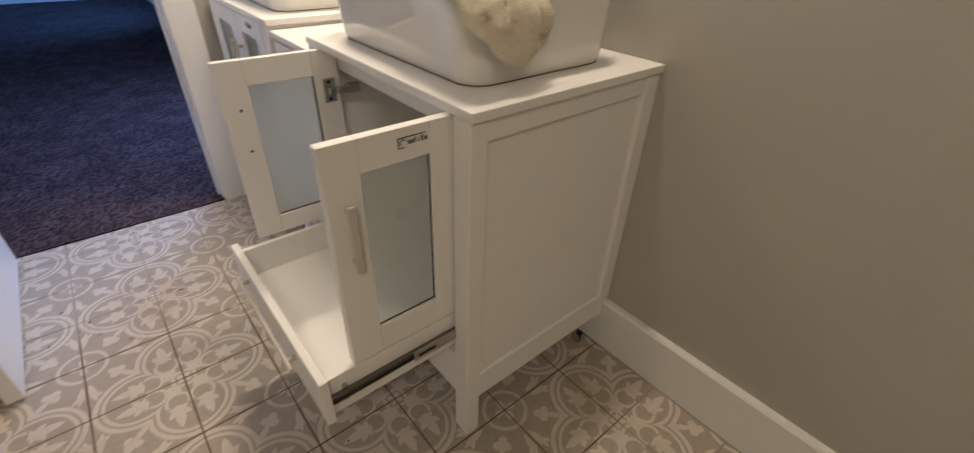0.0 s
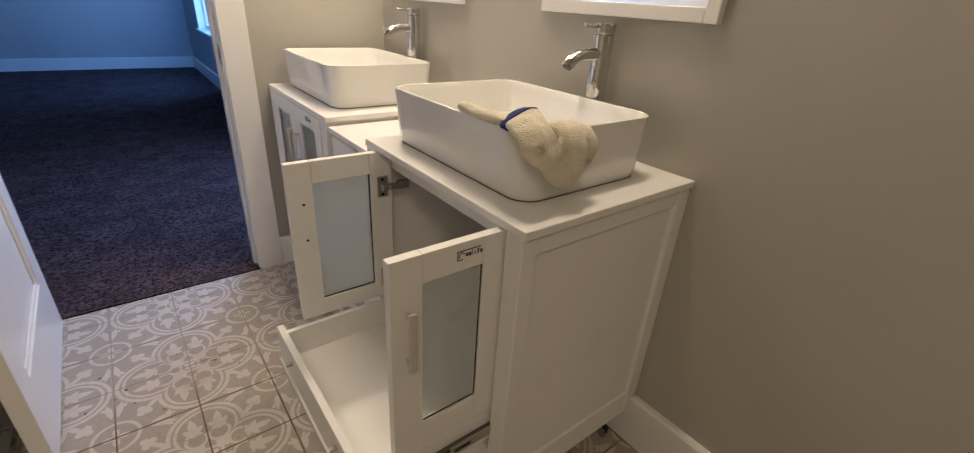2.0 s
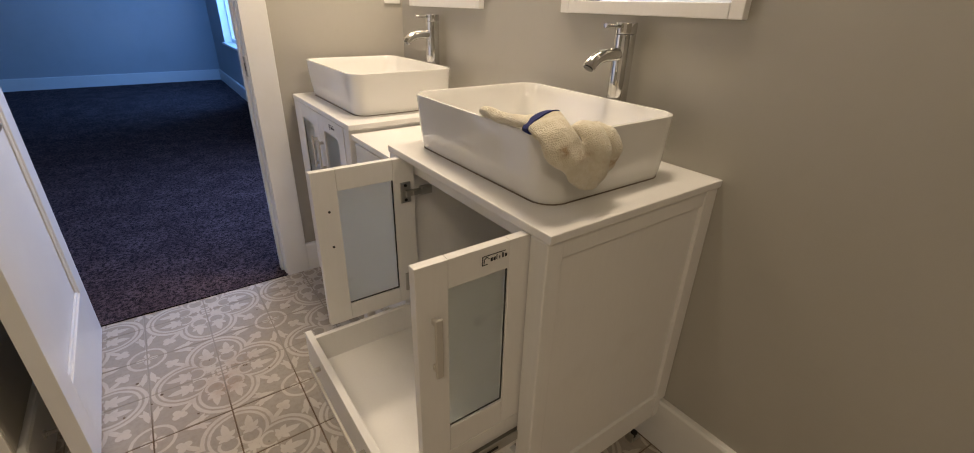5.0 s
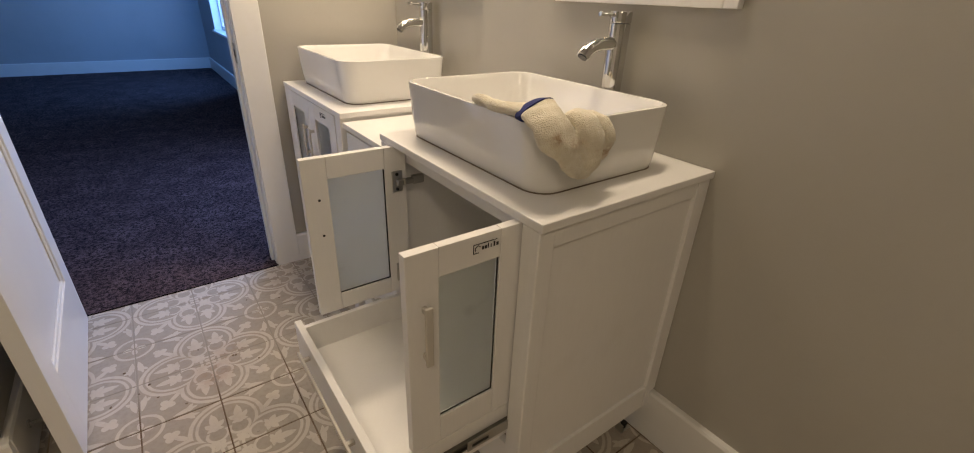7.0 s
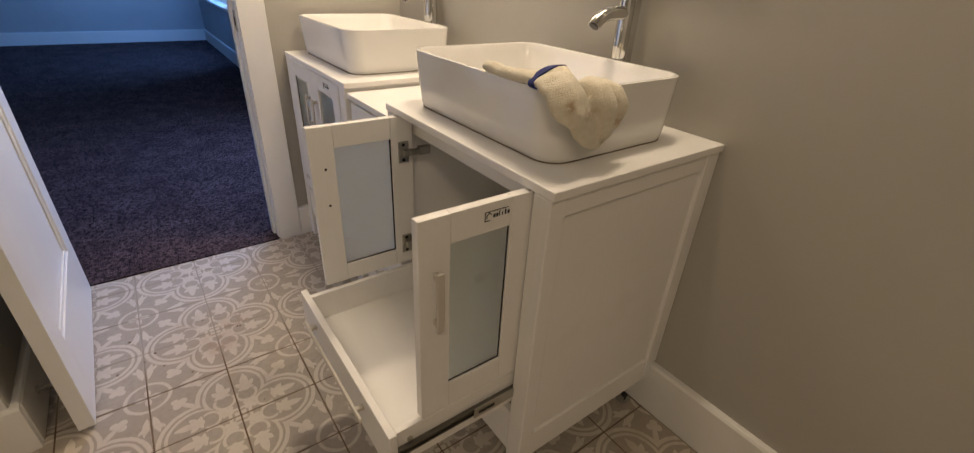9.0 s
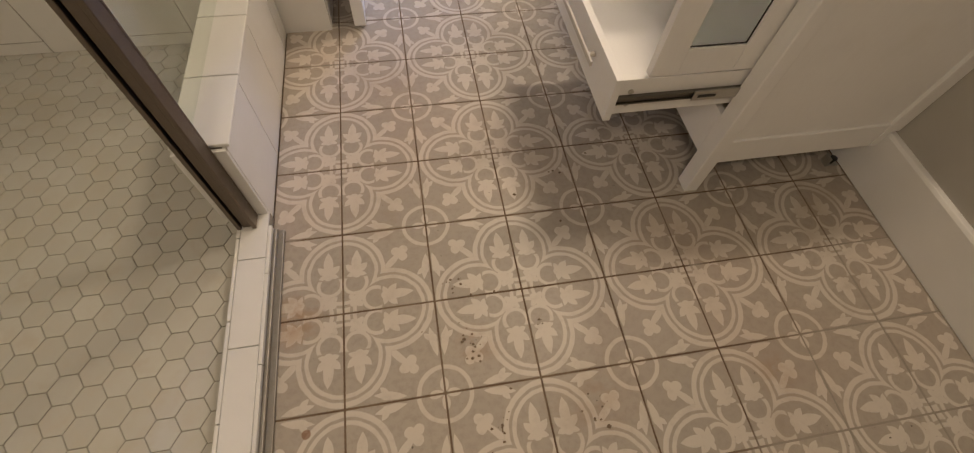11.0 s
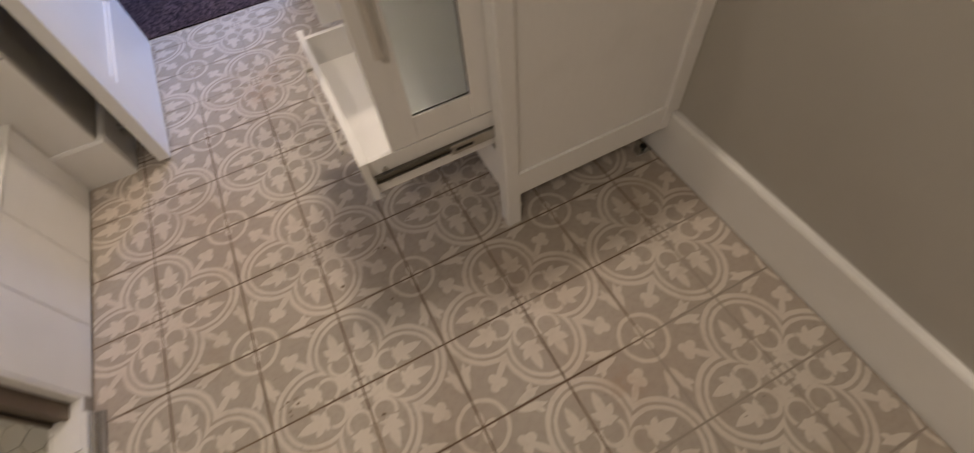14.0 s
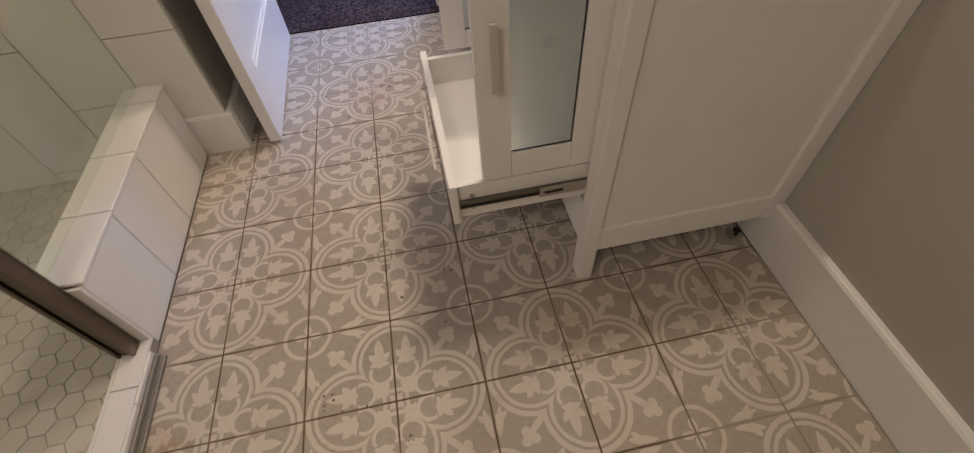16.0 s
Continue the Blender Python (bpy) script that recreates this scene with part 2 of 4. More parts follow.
    ground = m.mix(m.math('MULTIPLY', pick, 0.6), (0.375, 0.328, 0.272), (0.415, 0.365, 0.305))
    ground = m.mix(m.ramp(m.noise(70.0, 4.0), 0.4, 0.7), ground, (0.345, 0.30, 0.248))
    base = m.mix(shape, ground, (0.575, 0.525, 0.455))
    base = m.mix(m.ramp(m.noise(1.3, 3.0), 0.45, 0.72, 0.0, 0.34), base, m.mix(shape, (0.40, 0.295, 0.225), (0.60, 0.475, 0.385)))
    dirt = m.ramp(m.noise(3.4, 6.0, 0.65), 0.52, 0.76, 0.0, 0.5)
    base = m.mix(dirt, base, (0.33, 0.255, 0.18))
    crumbs = m.math('MULTIPLY', m.ramp(m.noise(85.0, 3.0, 0.6), 0.70, 0.735), m.ramp(m.noise(4.2, 3.0), 0.5, 0.62))
    spots = None
    for px, py, pr in ((-0.871, -0.432, 0.0085), (-0.852, -0.487, 0.0085)):
        a, b = m.math('SUBTRACT', sep.outputs[0], px), m.math('SUBTRACT', sep.outputs[1], py)
        d = disc(m.math('SQRT', m.math('ADD', m.math('MULTIPLY', a, a), m.math('MULTIPLY', b, b))), pr)
        spots = d if spots is None else m.math('MAXIMUM', spots, d)
    base = m.mix(m.math('MULTIPLY', spots, 0.75), base, (0.20, 0.085, 0.035))
    for px, py, pr, amount in ((-0.905, -0.20, 0.085, 0.55), (-0.40, 0.93, 0.10, 0.32), (-0.34, 1.02, 0.07, 0.25), (-0.52, -0.31, 0.06, 0.35), (-0.30, -0.46, 0.09, 0.22), (0.10, -0.47, 0.07, 0.3)):
        a, b = m.math('SUBTRACT', sep.outputs[0], px), m.math('SUBTRACT', sep.outputs[1], py)
        patch = m.ramp(m.math('SQRT', m.math('ADD', m.math('MULTIPLY', a, a), m.math('MULTIPLY', b, b))), pr * 0.2, pr, amount, 0.0)
        patch = m.math('MULTIPLY', patch, m.ramp(m.noise(28.0, 4.0), 0.35, 0.6))
        base = m.mix(patch, base, (0.34, 0.19, 0.09))
    m.color(m.mix(crumbs, base, (0.09, 0.06, 0.04)))
    m.roughness(m.ramp(m.noise(11.0, 5.0), 0.35, 0.7, 0.38, 0.56))
    m.bump(m.math('ADD', m.noise(160.0, 3.0), m.math('MULTIPLY', shape, 0.3)), 0.18, 0.001)
    return m.mat


FLOOR_TILE = make_floor_tile()


def make_floor_grout():
    m = Nodes("floor_grout", 0.9, 0.0, 0.2)
    sep = m.node("ShaderNodeSeparateXYZ")
    m.link(m.position(), sep.inputs[0])
    clean = m.math('MAXIMUM', m.ramp(sep.outputs[1], 0.80, 1.02), m.ramp(m.noise(2.6, 3.0), 0.60, 0.70))
    clean = m.math('MAXIMUM', clean, m.ramp(m.math('SUBTRACT', sep.outputs[0], sep.outputs[1]), 0.52, 0.66, 0.0, 0.8))
    dark = m.mix(m.ramp(m.noise(7.0, 4.0), 0.4, 0.65), (0.150, 0.100, 0.064), (0.22, 0.162, 0.112))
    m.color(m.mix(clean, dark, (0.36, 0.32, 0.27)))
    m.bump(m.noise(400.0, 3.0), 0.5, 0.001)
    return m.mat


FLOOR_GROUT = make_floor_grout()


def make_hex():
    m = Nodes("hex_mosaic", 0.38, 0.0, 0.4)
    pick = m.tree.nodes.new("ShaderNodeObjectInfo").outputs["Random"]
    isle = m.tree.nodes.new("ShaderNodeNewGeometry").outputs["Random Per Island"]
    var = m.math('FRACT', m.math('ADD', pick, isle))
    base = m.mix(var, (0.50, 0.49, 0.44), (0.57, 0.56, 0.505))
    base = m.mix(m.ramp(m.noise(22.0, 5.0), 0.45, 0.75), base, (0.53, 0.50, 0.43))
    m.color(m.mix(m.ramp(m.noise(3.0, 4.0), 0.5, 0.8), base, (0.51, 0.47, 0.375)))
    m.bump(m.noise(120.0, 3.0), 0.12, 0.001)
    return m.mat


HEX_TILE = make_hex()
HEX_GROUT = painted("hex_grout", (0.30, 0.285, 0.23), (0.24, 0.22, 0.165), 0.9, 300.0, 0.4)


# ---- building helpers ----
def box(bm, x0, x1, y0, y1, z0, z1, bev=0.0, seg=2):
    r = bmesh.ops.create_cube(bm, size=1.0)
    vs = r["verts"]
    m = Matrix.Translation(((x0 + x1) / 2, (y0 + y1) / 2, (z0 + z1) / 2)) @ Matrix.Diagonal((x1 - x0, y1 - y0, z1 - z0, 1))
    bmesh.ops.transform(bm, matrix=m, verts=vs)
    if bev > 0:
        es = list({e for v in vs for e in v.link_edges})
        bmesh.ops.bevel(bm, geom=es, offset=bev, segments=seg, profile=0.5, affect='EDGES')


def bm_box(*a, **k):
    bm = bmesh.new()
    box(bm, *a, **k)
    return bm


def cyl(bm, a, b, r0, r1=None, n=24, bev=0.0):
    """A cylinder or cone from a to b."""
    a, b = Vector(a), Vector(b)
    d = b - a
    res = bmesh.ops.create_cone(bm, cap_ends=True, segments=n, radius1=r0, radius2=r1 if r1 is not None else r0, depth=d.length)
    m = Matrix.Translation((a + b) / 2) @ d.to_track_quat('Z', 'Y').to_matrix().to_4x4()
    bmesh.ops.transform(bm, matrix=m, verts=res["verts"])
    if bev:
        es = [e for e in {e for v in res["verts"] for e in v.link_edges} if any(len(f.verts) > 4 for f in e.link_faces)]
        bmesh.ops.bevel(bm, geom=es, offset=bev, segments=2, profile=0.5, affect='EDGES')


def tube(bm, pts, radii, n=16, up=(0, 0, 1)):
    """A tube along pts; each radius a number or (across, along up)."""
    pts = [Vector(p) for p in pts]
    rings = []
    for i, p in enumerate(pts):
        t = (pts[min(i + 1, len(pts) - 1)] - pts[max(i - 1, 0)]).normalized()
        side = t.cross(Vector(up[i] if isinstance(up, list) else up))
        side = side.normalized() if side.length > 1e-4 else Vector((1, 0, 0))
        nrm = side.cross(t).normalized()
        r = radii[i]
        ra, rb = r if isinstance(r, tuple) else (r, r)
        rings.append([bm.verts.new(p + side * ra * math.cos(2 * math.pi * k / n) + nrm * rb * math.sin(2 * math.pi * k / n)) for k in range(n)])
    for a, b in zip(rings, rings[1:]):
        for k in range(n):
            bm.faces.new((a[k], a[(k + 1) % n], b[(k + 1) % n], b[k]))
    bm.faces.new(list(reversed(rings[0])))
    bm.faces.new(rings[-1])


def finish(name, bm, mat, smooth=False):
    bmesh.ops.recalc_face_normals(bm, faces=bm.faces)
    me = bpy.data.meshes.new(name)
    bm.to_mesh(me)
    bm.free()
    me.materials.append(mat)
    if smooth:
        for p in me.polygons:
            p.use_smooth = True
        me.set_sharp_from_angle(angle=radians(40))
    return new(name, me)


def part(name, bm, mat, parent, label="", smooth=False):
    ob = finish(name, bm, mat, smooth)
    ob.parent = parent
    return tagged(ob, label)


def thing(name, base, label, category, group="", kind=""):
    ob = new(name)
    ob.location = base
    ob.empty_display_size = 0.05
    bpy.context.view_layer.update()
    return tagged(ob, label, category, group, kind)


def at_base(bm, base):
    bmesh.ops.translate(bm, vec=-Vector(base), verts=bm.verts)
    return bm


def structure(name, bm, mat, label, category="wall", smooth=False):
    return tagged(finish(name, bm, mat, smooth), label, category, kind="structure")


# ---- setting: numbers ----
WX = 0.581        # face of the mirror wall
ENDY = 1.515      # face of the end wall with the doorway
BACKY = -2.4      # wall behind
CEIL = 2.42
JR, JL, DOORH = -0.062, -0.800, 2.04
TILEY = 0.772     # tiled wall at the shower's end
CORX = -0.838     # corner of the partition behind the open door
PX = -0.9625       # outer face of the low shower wall
PY = 0.072        # its near end
PTOP = 0.271
SHX = -2.15
SHZ = -0.022
BED_Y, BED_X = 7.75, -3.4
T = 0.12

structure("wall_east", bm_box(WX, WX + T, BACKY - T, ENDY + T, -0.05, CEIL), WALL_PAINT, "greige painted wall behind the vanities")
bm = bmesh.new()
box(bm, JR + 0.012, WX, ENDY, ENDY + T, -0.05, CEIL)
box(bm, CORX - 0.1, JL - 0.012, ENDY, ENDY + T, -0.05, CEIL)
box(bm, JL - 0.012, JR + 0.012, ENDY, ENDY + T, DOORH + 0.012, CEIL)
structure("wall_north", bm, WALL_PAINT, "greige painted end wall with an open doorway")
structure("wall_partition", bm_box(CORX - 0.0995, CORX, TILEY + 0.0065, ENDY, -0.05, CEIL), WALL_PAINT, "greige painted partition behind the open door")
structure("wall_shower_end", bm_box(SHX - T, CORX - 0.1, TILEY + 0.003, TILEY + T, -0.05, CEIL), GROUT_PALE, "grouted wall behind white shower tiles")
structure("wall_west", bm_box(SHX - T, SHX, BACKY - T, TILEY + 0.010, -0.05, CEIL), CERAMIC_TILE, "white tiled shower side wall")
structure("wall_south", bm_box(SHX, WX, BACKY - T, BACKY, -0.05, CEIL), WALL_PAINT, "greige painted wall behind the room")
structure("ceiling", bm_box(SHX - T, WX + T, BACKY - T, ENDY + T, CEIL, CEIL + 0.1), CEIL_PAINT, "white painted bathroom ceiling", "ceiling")

# bedroom
# the nearer opening is out of view, added to let daylight onto the door
WINDOWS = ((2.35, 3.65), (4.5, 6.70))
WZ0, WZ1 = 0.60, 1.95
bm = bmesh.new()
edges = [ENDY + T, *(y for w in WINDOWS for y in w), BED_Y + T]
for ya, yb in zip(edges[::2], edges[1::2]):
    box(bm, WX, WX + T, ya, yb, -0.05, CEIL)
for ya, yb in WINDOWS:
    box(bm, WX, WX + T, ya, yb, -0.05, WZ0 - 0.0255)
    box(bm, WX, WX + T, ya, yb, WZ1, CEIL)
structure("wall_bedroom_east", bm, BLUE_PAINT, "grey bedroom wall with a window, bluish in daylight")
structure("wall_bedroom_north", bm_box(BED_X, WX, BED_Y, BED_Y + T, -0.05, CEIL), BLUE_PAINT, "grey bedroom wall, blue in daylight")
structure("wall_bedroom_west", bm_box(BED_X - T, BED_X, ENDY + T, BED_Y + T, -0.05, CEIL), BLUE_PAINT, "grey bedroom side wall")
structure("wall_bedroom_south", bm_box(BED_X, CORX - 0.1, ENDY, ENDY + T, -0.05, CEIL), BLUE_PAINT, "grey bedroom wall beside the doorway")
structure("ceiling_bedroom", bm_box(BED_X - T, WX + T, ENDY + T, BED_Y + T, CEIL, CEIL + 0.1), CEIL_PAINT, "white bedroom ceiling", "ceiling")


def carpet_mesh():
    bm = bmesh.new()
    bmesh.ops.create_grid(bm, x_segments=60, y_segments=90, size=0.5)
    y0 = 1.4995
    bmesh.ops.transform(bm, matrix=Matrix.Translation(((BED_X + WX) / 2, (y0 + BED_Y) / 2, 0.0045)) @ Matrix.Diagonal((WX - BED_X, BED_Y - y0, 1, 1)), verts=bm.verts)
    for v in bm.verts:
        v.co.z += 0.002 * noise.noise(v.co * 3.0)
    return bm


structure("carpet", carpet_mesh(), CARPET, "dark purplish brown cut-pile carpet in the bedroom", "carpet", True)


def base_profile(bm, a, b, out, h, t=0.019):
    """A baseboard from a to b (floor points) whose face looks to out."""
    a, b, o = Vector((*a, 0)), Vector((*b, 0)), Vector((*out, 0))
    prof = [(0.0, 0.0), (t, 0.0), (t, h - 0.008), (t - 0.004, h - 0.001), (t - 0.007, h), (0.0, h)]
    ends = [[bm.verts.new(p + o * d + Vector((0, 0, z))) for d, z in prof] for p in (a, b)]
    n = len(prof)
    for k in range(n):
        bm.faces.new((ends[0][k], ends[0][(k + 1) % n], ends[1][(k + 1) % n], ends[1][k]))
    bm.faces.new(ends[0])
    bm.faces.new(list(reversed(ends[1])))


def baseboard(name, runs, h, label):
    bm = bmesh.new()
    for a, b, o in runs:
        base_profile(bm, a, b, o, h)
    return structure(name, bm, TRIM_PAINT, label, "baseboard")


baseboard("baseboard", [((WX, BACKY), (WX, ENDY), (-1, 0))], 0.158, "tall white painted baseboard along the vanity wall")
baseboard("baseboard_end", [((0.0365, ENDY), (WX - 0.017, ENDY), (0, -1))], 0.130, "white baseboard on the end wall")
baseboard("baseboard_partition", [((-0.962, TILEY + 0.010), (CORX + 0.017, TILEY + 0.010), (0, -1)),
                                  ((CORX, TILEY + 0.010), (CORX, ENDY), (1, 0))], 0.143, "white baseboard round the tiled corner")
baseboard("baseboard_bedroom", [((BED_X, BED_Y), (WX - 0.017, BED_Y), (0, -1)), ((WX, ENDY + T), (WX, BED_Y), (-1, 0))], 0.150, "white bedroom baseboard")


# ---- doorway ----
def doorway():
    base = ((JL + JR) / 2, ENDY, 0)
    d = thing("door_frame", base, "white painted door casing and jambs round the open doorway", "door frame", kind="structure")
    for name, b in (("jamb", (JR, JR + 0.012, ENDY - 0.004, ENDY + T + 0.004, 0, DOORH + 0.012)),
                    ("jamb", (JL - 0.012, JL, ENDY - 0.004, ENDY + T + 0.004, 0, DOORH + 0.012)),
                    ("head_jamb", (JL, JR, ENDY - 0.004, ENDY + T + 0.004, DOORH, DOORH + 0.012)),
                    ("door_stop", (JR - 0.010, JR, ENDY + 0.040, ENDY + 0.075, 0, DOORH)),
                    ("casing", (JR + 0.004, JR + 0.098, ENDY - 0.019, ENDY - 0.0045, 0, DOORH + 0.09)),
                    ("casing", (JL - 0.021, JL - 0.004, ENDY - 0.019, ENDY - 0.0045, 0, DOORH + 0.09)),
                    ("head_casing", (JL - 0.003, JR + 0.003, ENDY - 0.019, ENDY - 0.0045, DOORH + 0.004, DOORH + 0.09))):
        part(name, at_base(bm_box(*b, bev=0.002), base), TRIM_PAINT, d)
    plate = part("strike_plate", at_base(bm_box(JR - 0.0025, JR, ENDY + 0.002, ENDY + 0.036, 0.86, 0.93, bev=0.0006), base), METAL_STEEL, d, "dull steel strike plate")
    part("latch_hole", bm_box(JR - 0.004 - base[0], JR - 0.0026 - base[0], 0.011, 0.026, 0.880, 0.908), BLACK_PLASTIC, plate)


doorway()


def open_door():
    x1, x0 = -0.726, -0.762
    y0, y1 = 0.758, 1.462
    base = (x0, y1, 0.012)
    d = thing("door_1", base, "white panelled door standing open with a lever handle", "door", kind="structure")
    bm = bmesh.new()
    st = 0.100
    z0, z1 = 0.012, 2.02
    for b in ((x0, x1, y0, y0 + st, z0, z1), (x0, x1, y1 - st, y1, z0, z1), (x0, x1, y0 + st, y1 - st, z0, 0.228),
              (x0, x1, y0 + st, y1 - st, z1 - 0.12, z1)):
        box(bm, *b, bev=0.0012)
    part("leaf_frame", at_base(bm, base), DOOR_PAINT, d)
    bm = bmesh.new()
    box(bm, x0 + 0.012, x1 - 0.012, y0 + st, y1 - st, 0.228, z1 - 0.12)
    for side in (1, -1):
        xs = x1 - 0.012 if side > 0 else x0 + 0.012
        for b in ((y0 + st, y0 + st + 0.012, 0.228, z1 - 0.12), (y1 - st - 0.012, y1 - st, 0.228, z1 - 0.12),
                  (y0 + st + 0.0125, y1 - st - 0.0125, 0.228, 0.240), (y0 + st + 0.0125, y1 - st - 0.0125, z1 - 0.132, z1 - 0.12)):
            box(bm, min(xs, xs + side * 0.007), max(xs, xs + side * 0.007), *b, bev=0.003)
    part("door_panel", at_base(bm, base), DOOR_PAINT, d)
    for side in (1, -1):
        xs = x1 if side > 0 else x0
        bm = bmesh.new()
        cyl(bm, (xs, 0.835, 0.870), (xs + side * 0.009, 0.835, 0.870), 0.027, n=28, bev=0.002)
        r = part("rosette", at_base(bm, base), METAL_BRASS, d, "dark bronze rosette", True)
        bm = bmesh.new()
        tube(bm, [Vector(p) - Vector(base) for p in ((xs + side * 0.009, 0.835, 0.870), (xs + side * 0.045, 0.835, 0.870), (xs + side * 0.054, 0.842, 0.870), (xs + side * 0.055, 0.86, 0.870), (xs + side * 0.054, 0.932, 0.870))],
             [0.009, 0.009, 0.010, (0.008, 0.010), (0.006, 0.010)])
        part("lever", bm, METAL_BRASS, r, "bronze lever handle", True)
    for z in (0.25, 1.0, 1.78):
        bm = bmesh.new()
        cyl(bm, (x0 - 0.004, y1 + 0.006, z), (x0 - 0.004, y1 + 0.006, z + 0.09), 0.006, n=12)
        part("hinge", at_base(bm, base), METAL_STEEL, d, smooth=True)
    d.rotation_euler = (0, 0, radians(1.15))


open_door()


def door_stopper():
    base = (CORX + 0.017, 0.90, 0.075)
    d = thing("door_stopper", base, "white spring door stopper screwed to the baseboard", "door stopper")
    bm = bmesh.new()
    cyl(bm, (0, 0, 0), (0.006, 0, 0), 0.012, n=20, bev=0.001)
    part("base_plate", bm, METAL_STEEL, d, smooth=True)
    bm = bmesh.new()
    n = 150
    tube(bm, [(0.005 + 0.052 * i / n, 0.0055 * math.cos(i * 0.75), 0.0055 * math.sin(i * 0.75)) for i in range(n + 1)], [0.0012] * (n + 1), 6)
    part("spring", bm, METAL_STEEL, d, smooth=True)
    bm = bmesh.new()
    cyl(bm, (0.055, 0, 0), (0.067, 0, 0), 0.008, n=20, bev=0.002)
    part("tip", bm, RUBBER_WHITE, d, "white rubber tip", True)


door_stopper()


def bedroom_window(name, y0, y1):
    base = (WX, (y0 + y1) / 2, WZ0)
    w = thing(name, base, "white framed bedroom window with daylight outside", "window", kind="structure")
    f = 0.045
    ym = (y0 + y1) / 2
    xa, xb = WX + 0.082, WX + 0.116
    for b in ((y0, y0 + f, WZ0, WZ1), (y1 - f, y1, WZ0, WZ1), (ym - f / 2, ym + f / 2, WZ0 + f, WZ1 - f), (y0 + f, y1 - f, WZ0, WZ0 + f), (y0 + f, y1 - f, WZ1 - f, WZ1)):
        part("window_frame", at_base(bm_box(xa, xb, *b, bev=0.003), base), TRIM_PAINT, w)
    for b in ((y0 + 0.0005, y0 + 0.008, WZ0, WZ1 - 0.009), (y1 - 0.008, y1 - 0.0005, WZ0, WZ1 - 0.009), (y0 + 0.0005, y1 - 0.0005, WZ1 - 0.0085, WZ1 - 0.0005)):
        part("reveal_board", at_base(bm_box(WX - 0.002, xa - 0.001, *b, bev=0.001), base), TRIM_PAINT, w)
    part("window_sill", at_base(bm_box(WX - 0.03, xa - 0.001, y0 - 0.05, y1 + 0.05, WZ0 - 0.025, WZ0 - 0.001, bev=0.003), base), TRIM_PAINT, w)
    for a, b in ((y0 + f, ym - f / 2), (ym + f / 2, y1 - f)):
        p = part("pane", at_base(bm_box(WX + 0.096, WX + 0.100, a, b, WZ0 + f, WZ1 - f), base), GLASS, w)
        p.visible_shadow = False


for k, (ya, yb) in enumerate(WINDOWS):
    bedroom_window("window_%d" % (k + 1), ya, yb)


# ---- shower ----
structure("shower_floor", bm_box(SHX, -1.0325, BACKY, TILEY + 0.010, -0.12, SHZ - 0.002), HEX_GROUT, "grouted bed of the hexagon mosaic shower floor", "floor")


def low_wall():
    base = ((PX - 0.07), PY, 0)
    w = thing("wall_low_shower", base, "low white tiled wall beside the shower with a metal channel", "low wall", kind="structure")
    part("core", at_base(bm_box(PX - 0.094, PX - 0.009, PY + 0.009, TILEY + 0.008, -0.05, PTOP - 0.009), base), GROUT_PALE, w)
    joints = [PY, 0.268, 0.470, 0.688, TILEY]
    for a, b in zip(joints, joints[1:]):
        a, b = a + 0.0012, b - 0.0012
        part("tile", at_base(bm_box(PX - 0.009, PX, a, b, 0.0, PTOP - 0.0105, bev=0.0012), base), CERAMIC_TILE, w)
        part("tile", at_base(bm_box(PX - 0.103, PX + 0.0075, a, b, PTOP - 0.009, PTOP, bev=0.0022), base), CERAMIC_TILE, w)
        part("tile", at_base(bm_box(PX - 0.103, PX - 0.0945, a, b, SHZ, PTOP - 0.010, bev=0.0012), base), CERAMIC_TILE, w)
    part("end_tile", at_base(bm_box(PX - 0.103, PX - 0.0005, PY - 0.008, PY + 0.0005, 0.032, PTOP - 0.0105, bev=0.0012), base), CERAMIC_TILE, w)
    return w


low_wall()


def shower_curb():
    base = (-1.0, -0.5, 0)
    c = thing("shower_curb", base, "low shower curb of white bullnose tiles", "shower curb", kind="structure")
    part("core", at_base(bm_box(-1.030, -0.962, BACKY, PY - 0.001, -0.05, 0.022), base), GROUT_PALE, c)
    y = PY
    first = True
    while y > BACKY + 0.3:
        L = 0.125 if first else 0.201
        first = False
        part("tile", at_base(bm_box(-1.022, -0.962, y - L + 0.002, y, 0.0225, 0.031, bev=0.0015), base), CERAMIC_TILE, c)
        part("tile", at_base(bm_box(-1.032, -1.0235, y - L + 0.062, y + 0.06 if y < PY else y, SHZ, 0.029, bev=0.002), base), CERAMIC_TILE, c)
        part("tile", at_base(bm_box(-0.9615, -0.954, y - L - 0.038, min(y - 0.04, PY), 0.0, 0.030, bev=0.0012), base), CERAMIC_TILE, c)
        y -= L
    t = thing("threshold_strip", (-0.945, -0.5, 0), "grey aluminium threshold strip along the shower curb", "threshold strip")
    bm = bmesh.new()
    box(bm, -0.953, -0.931, BACKY + 0.3, 0.028, 0.0005, 0.010, bev=0.002)
    box(bm, -0.9530, -0.9440, BACKY + 0.3, 0.028, 0.0095, 0.021, bev=0.003)
    part("strip", at_base(bm, (-0.945, -0.5, 0)), METAL_ALU, t)


shower_curb()


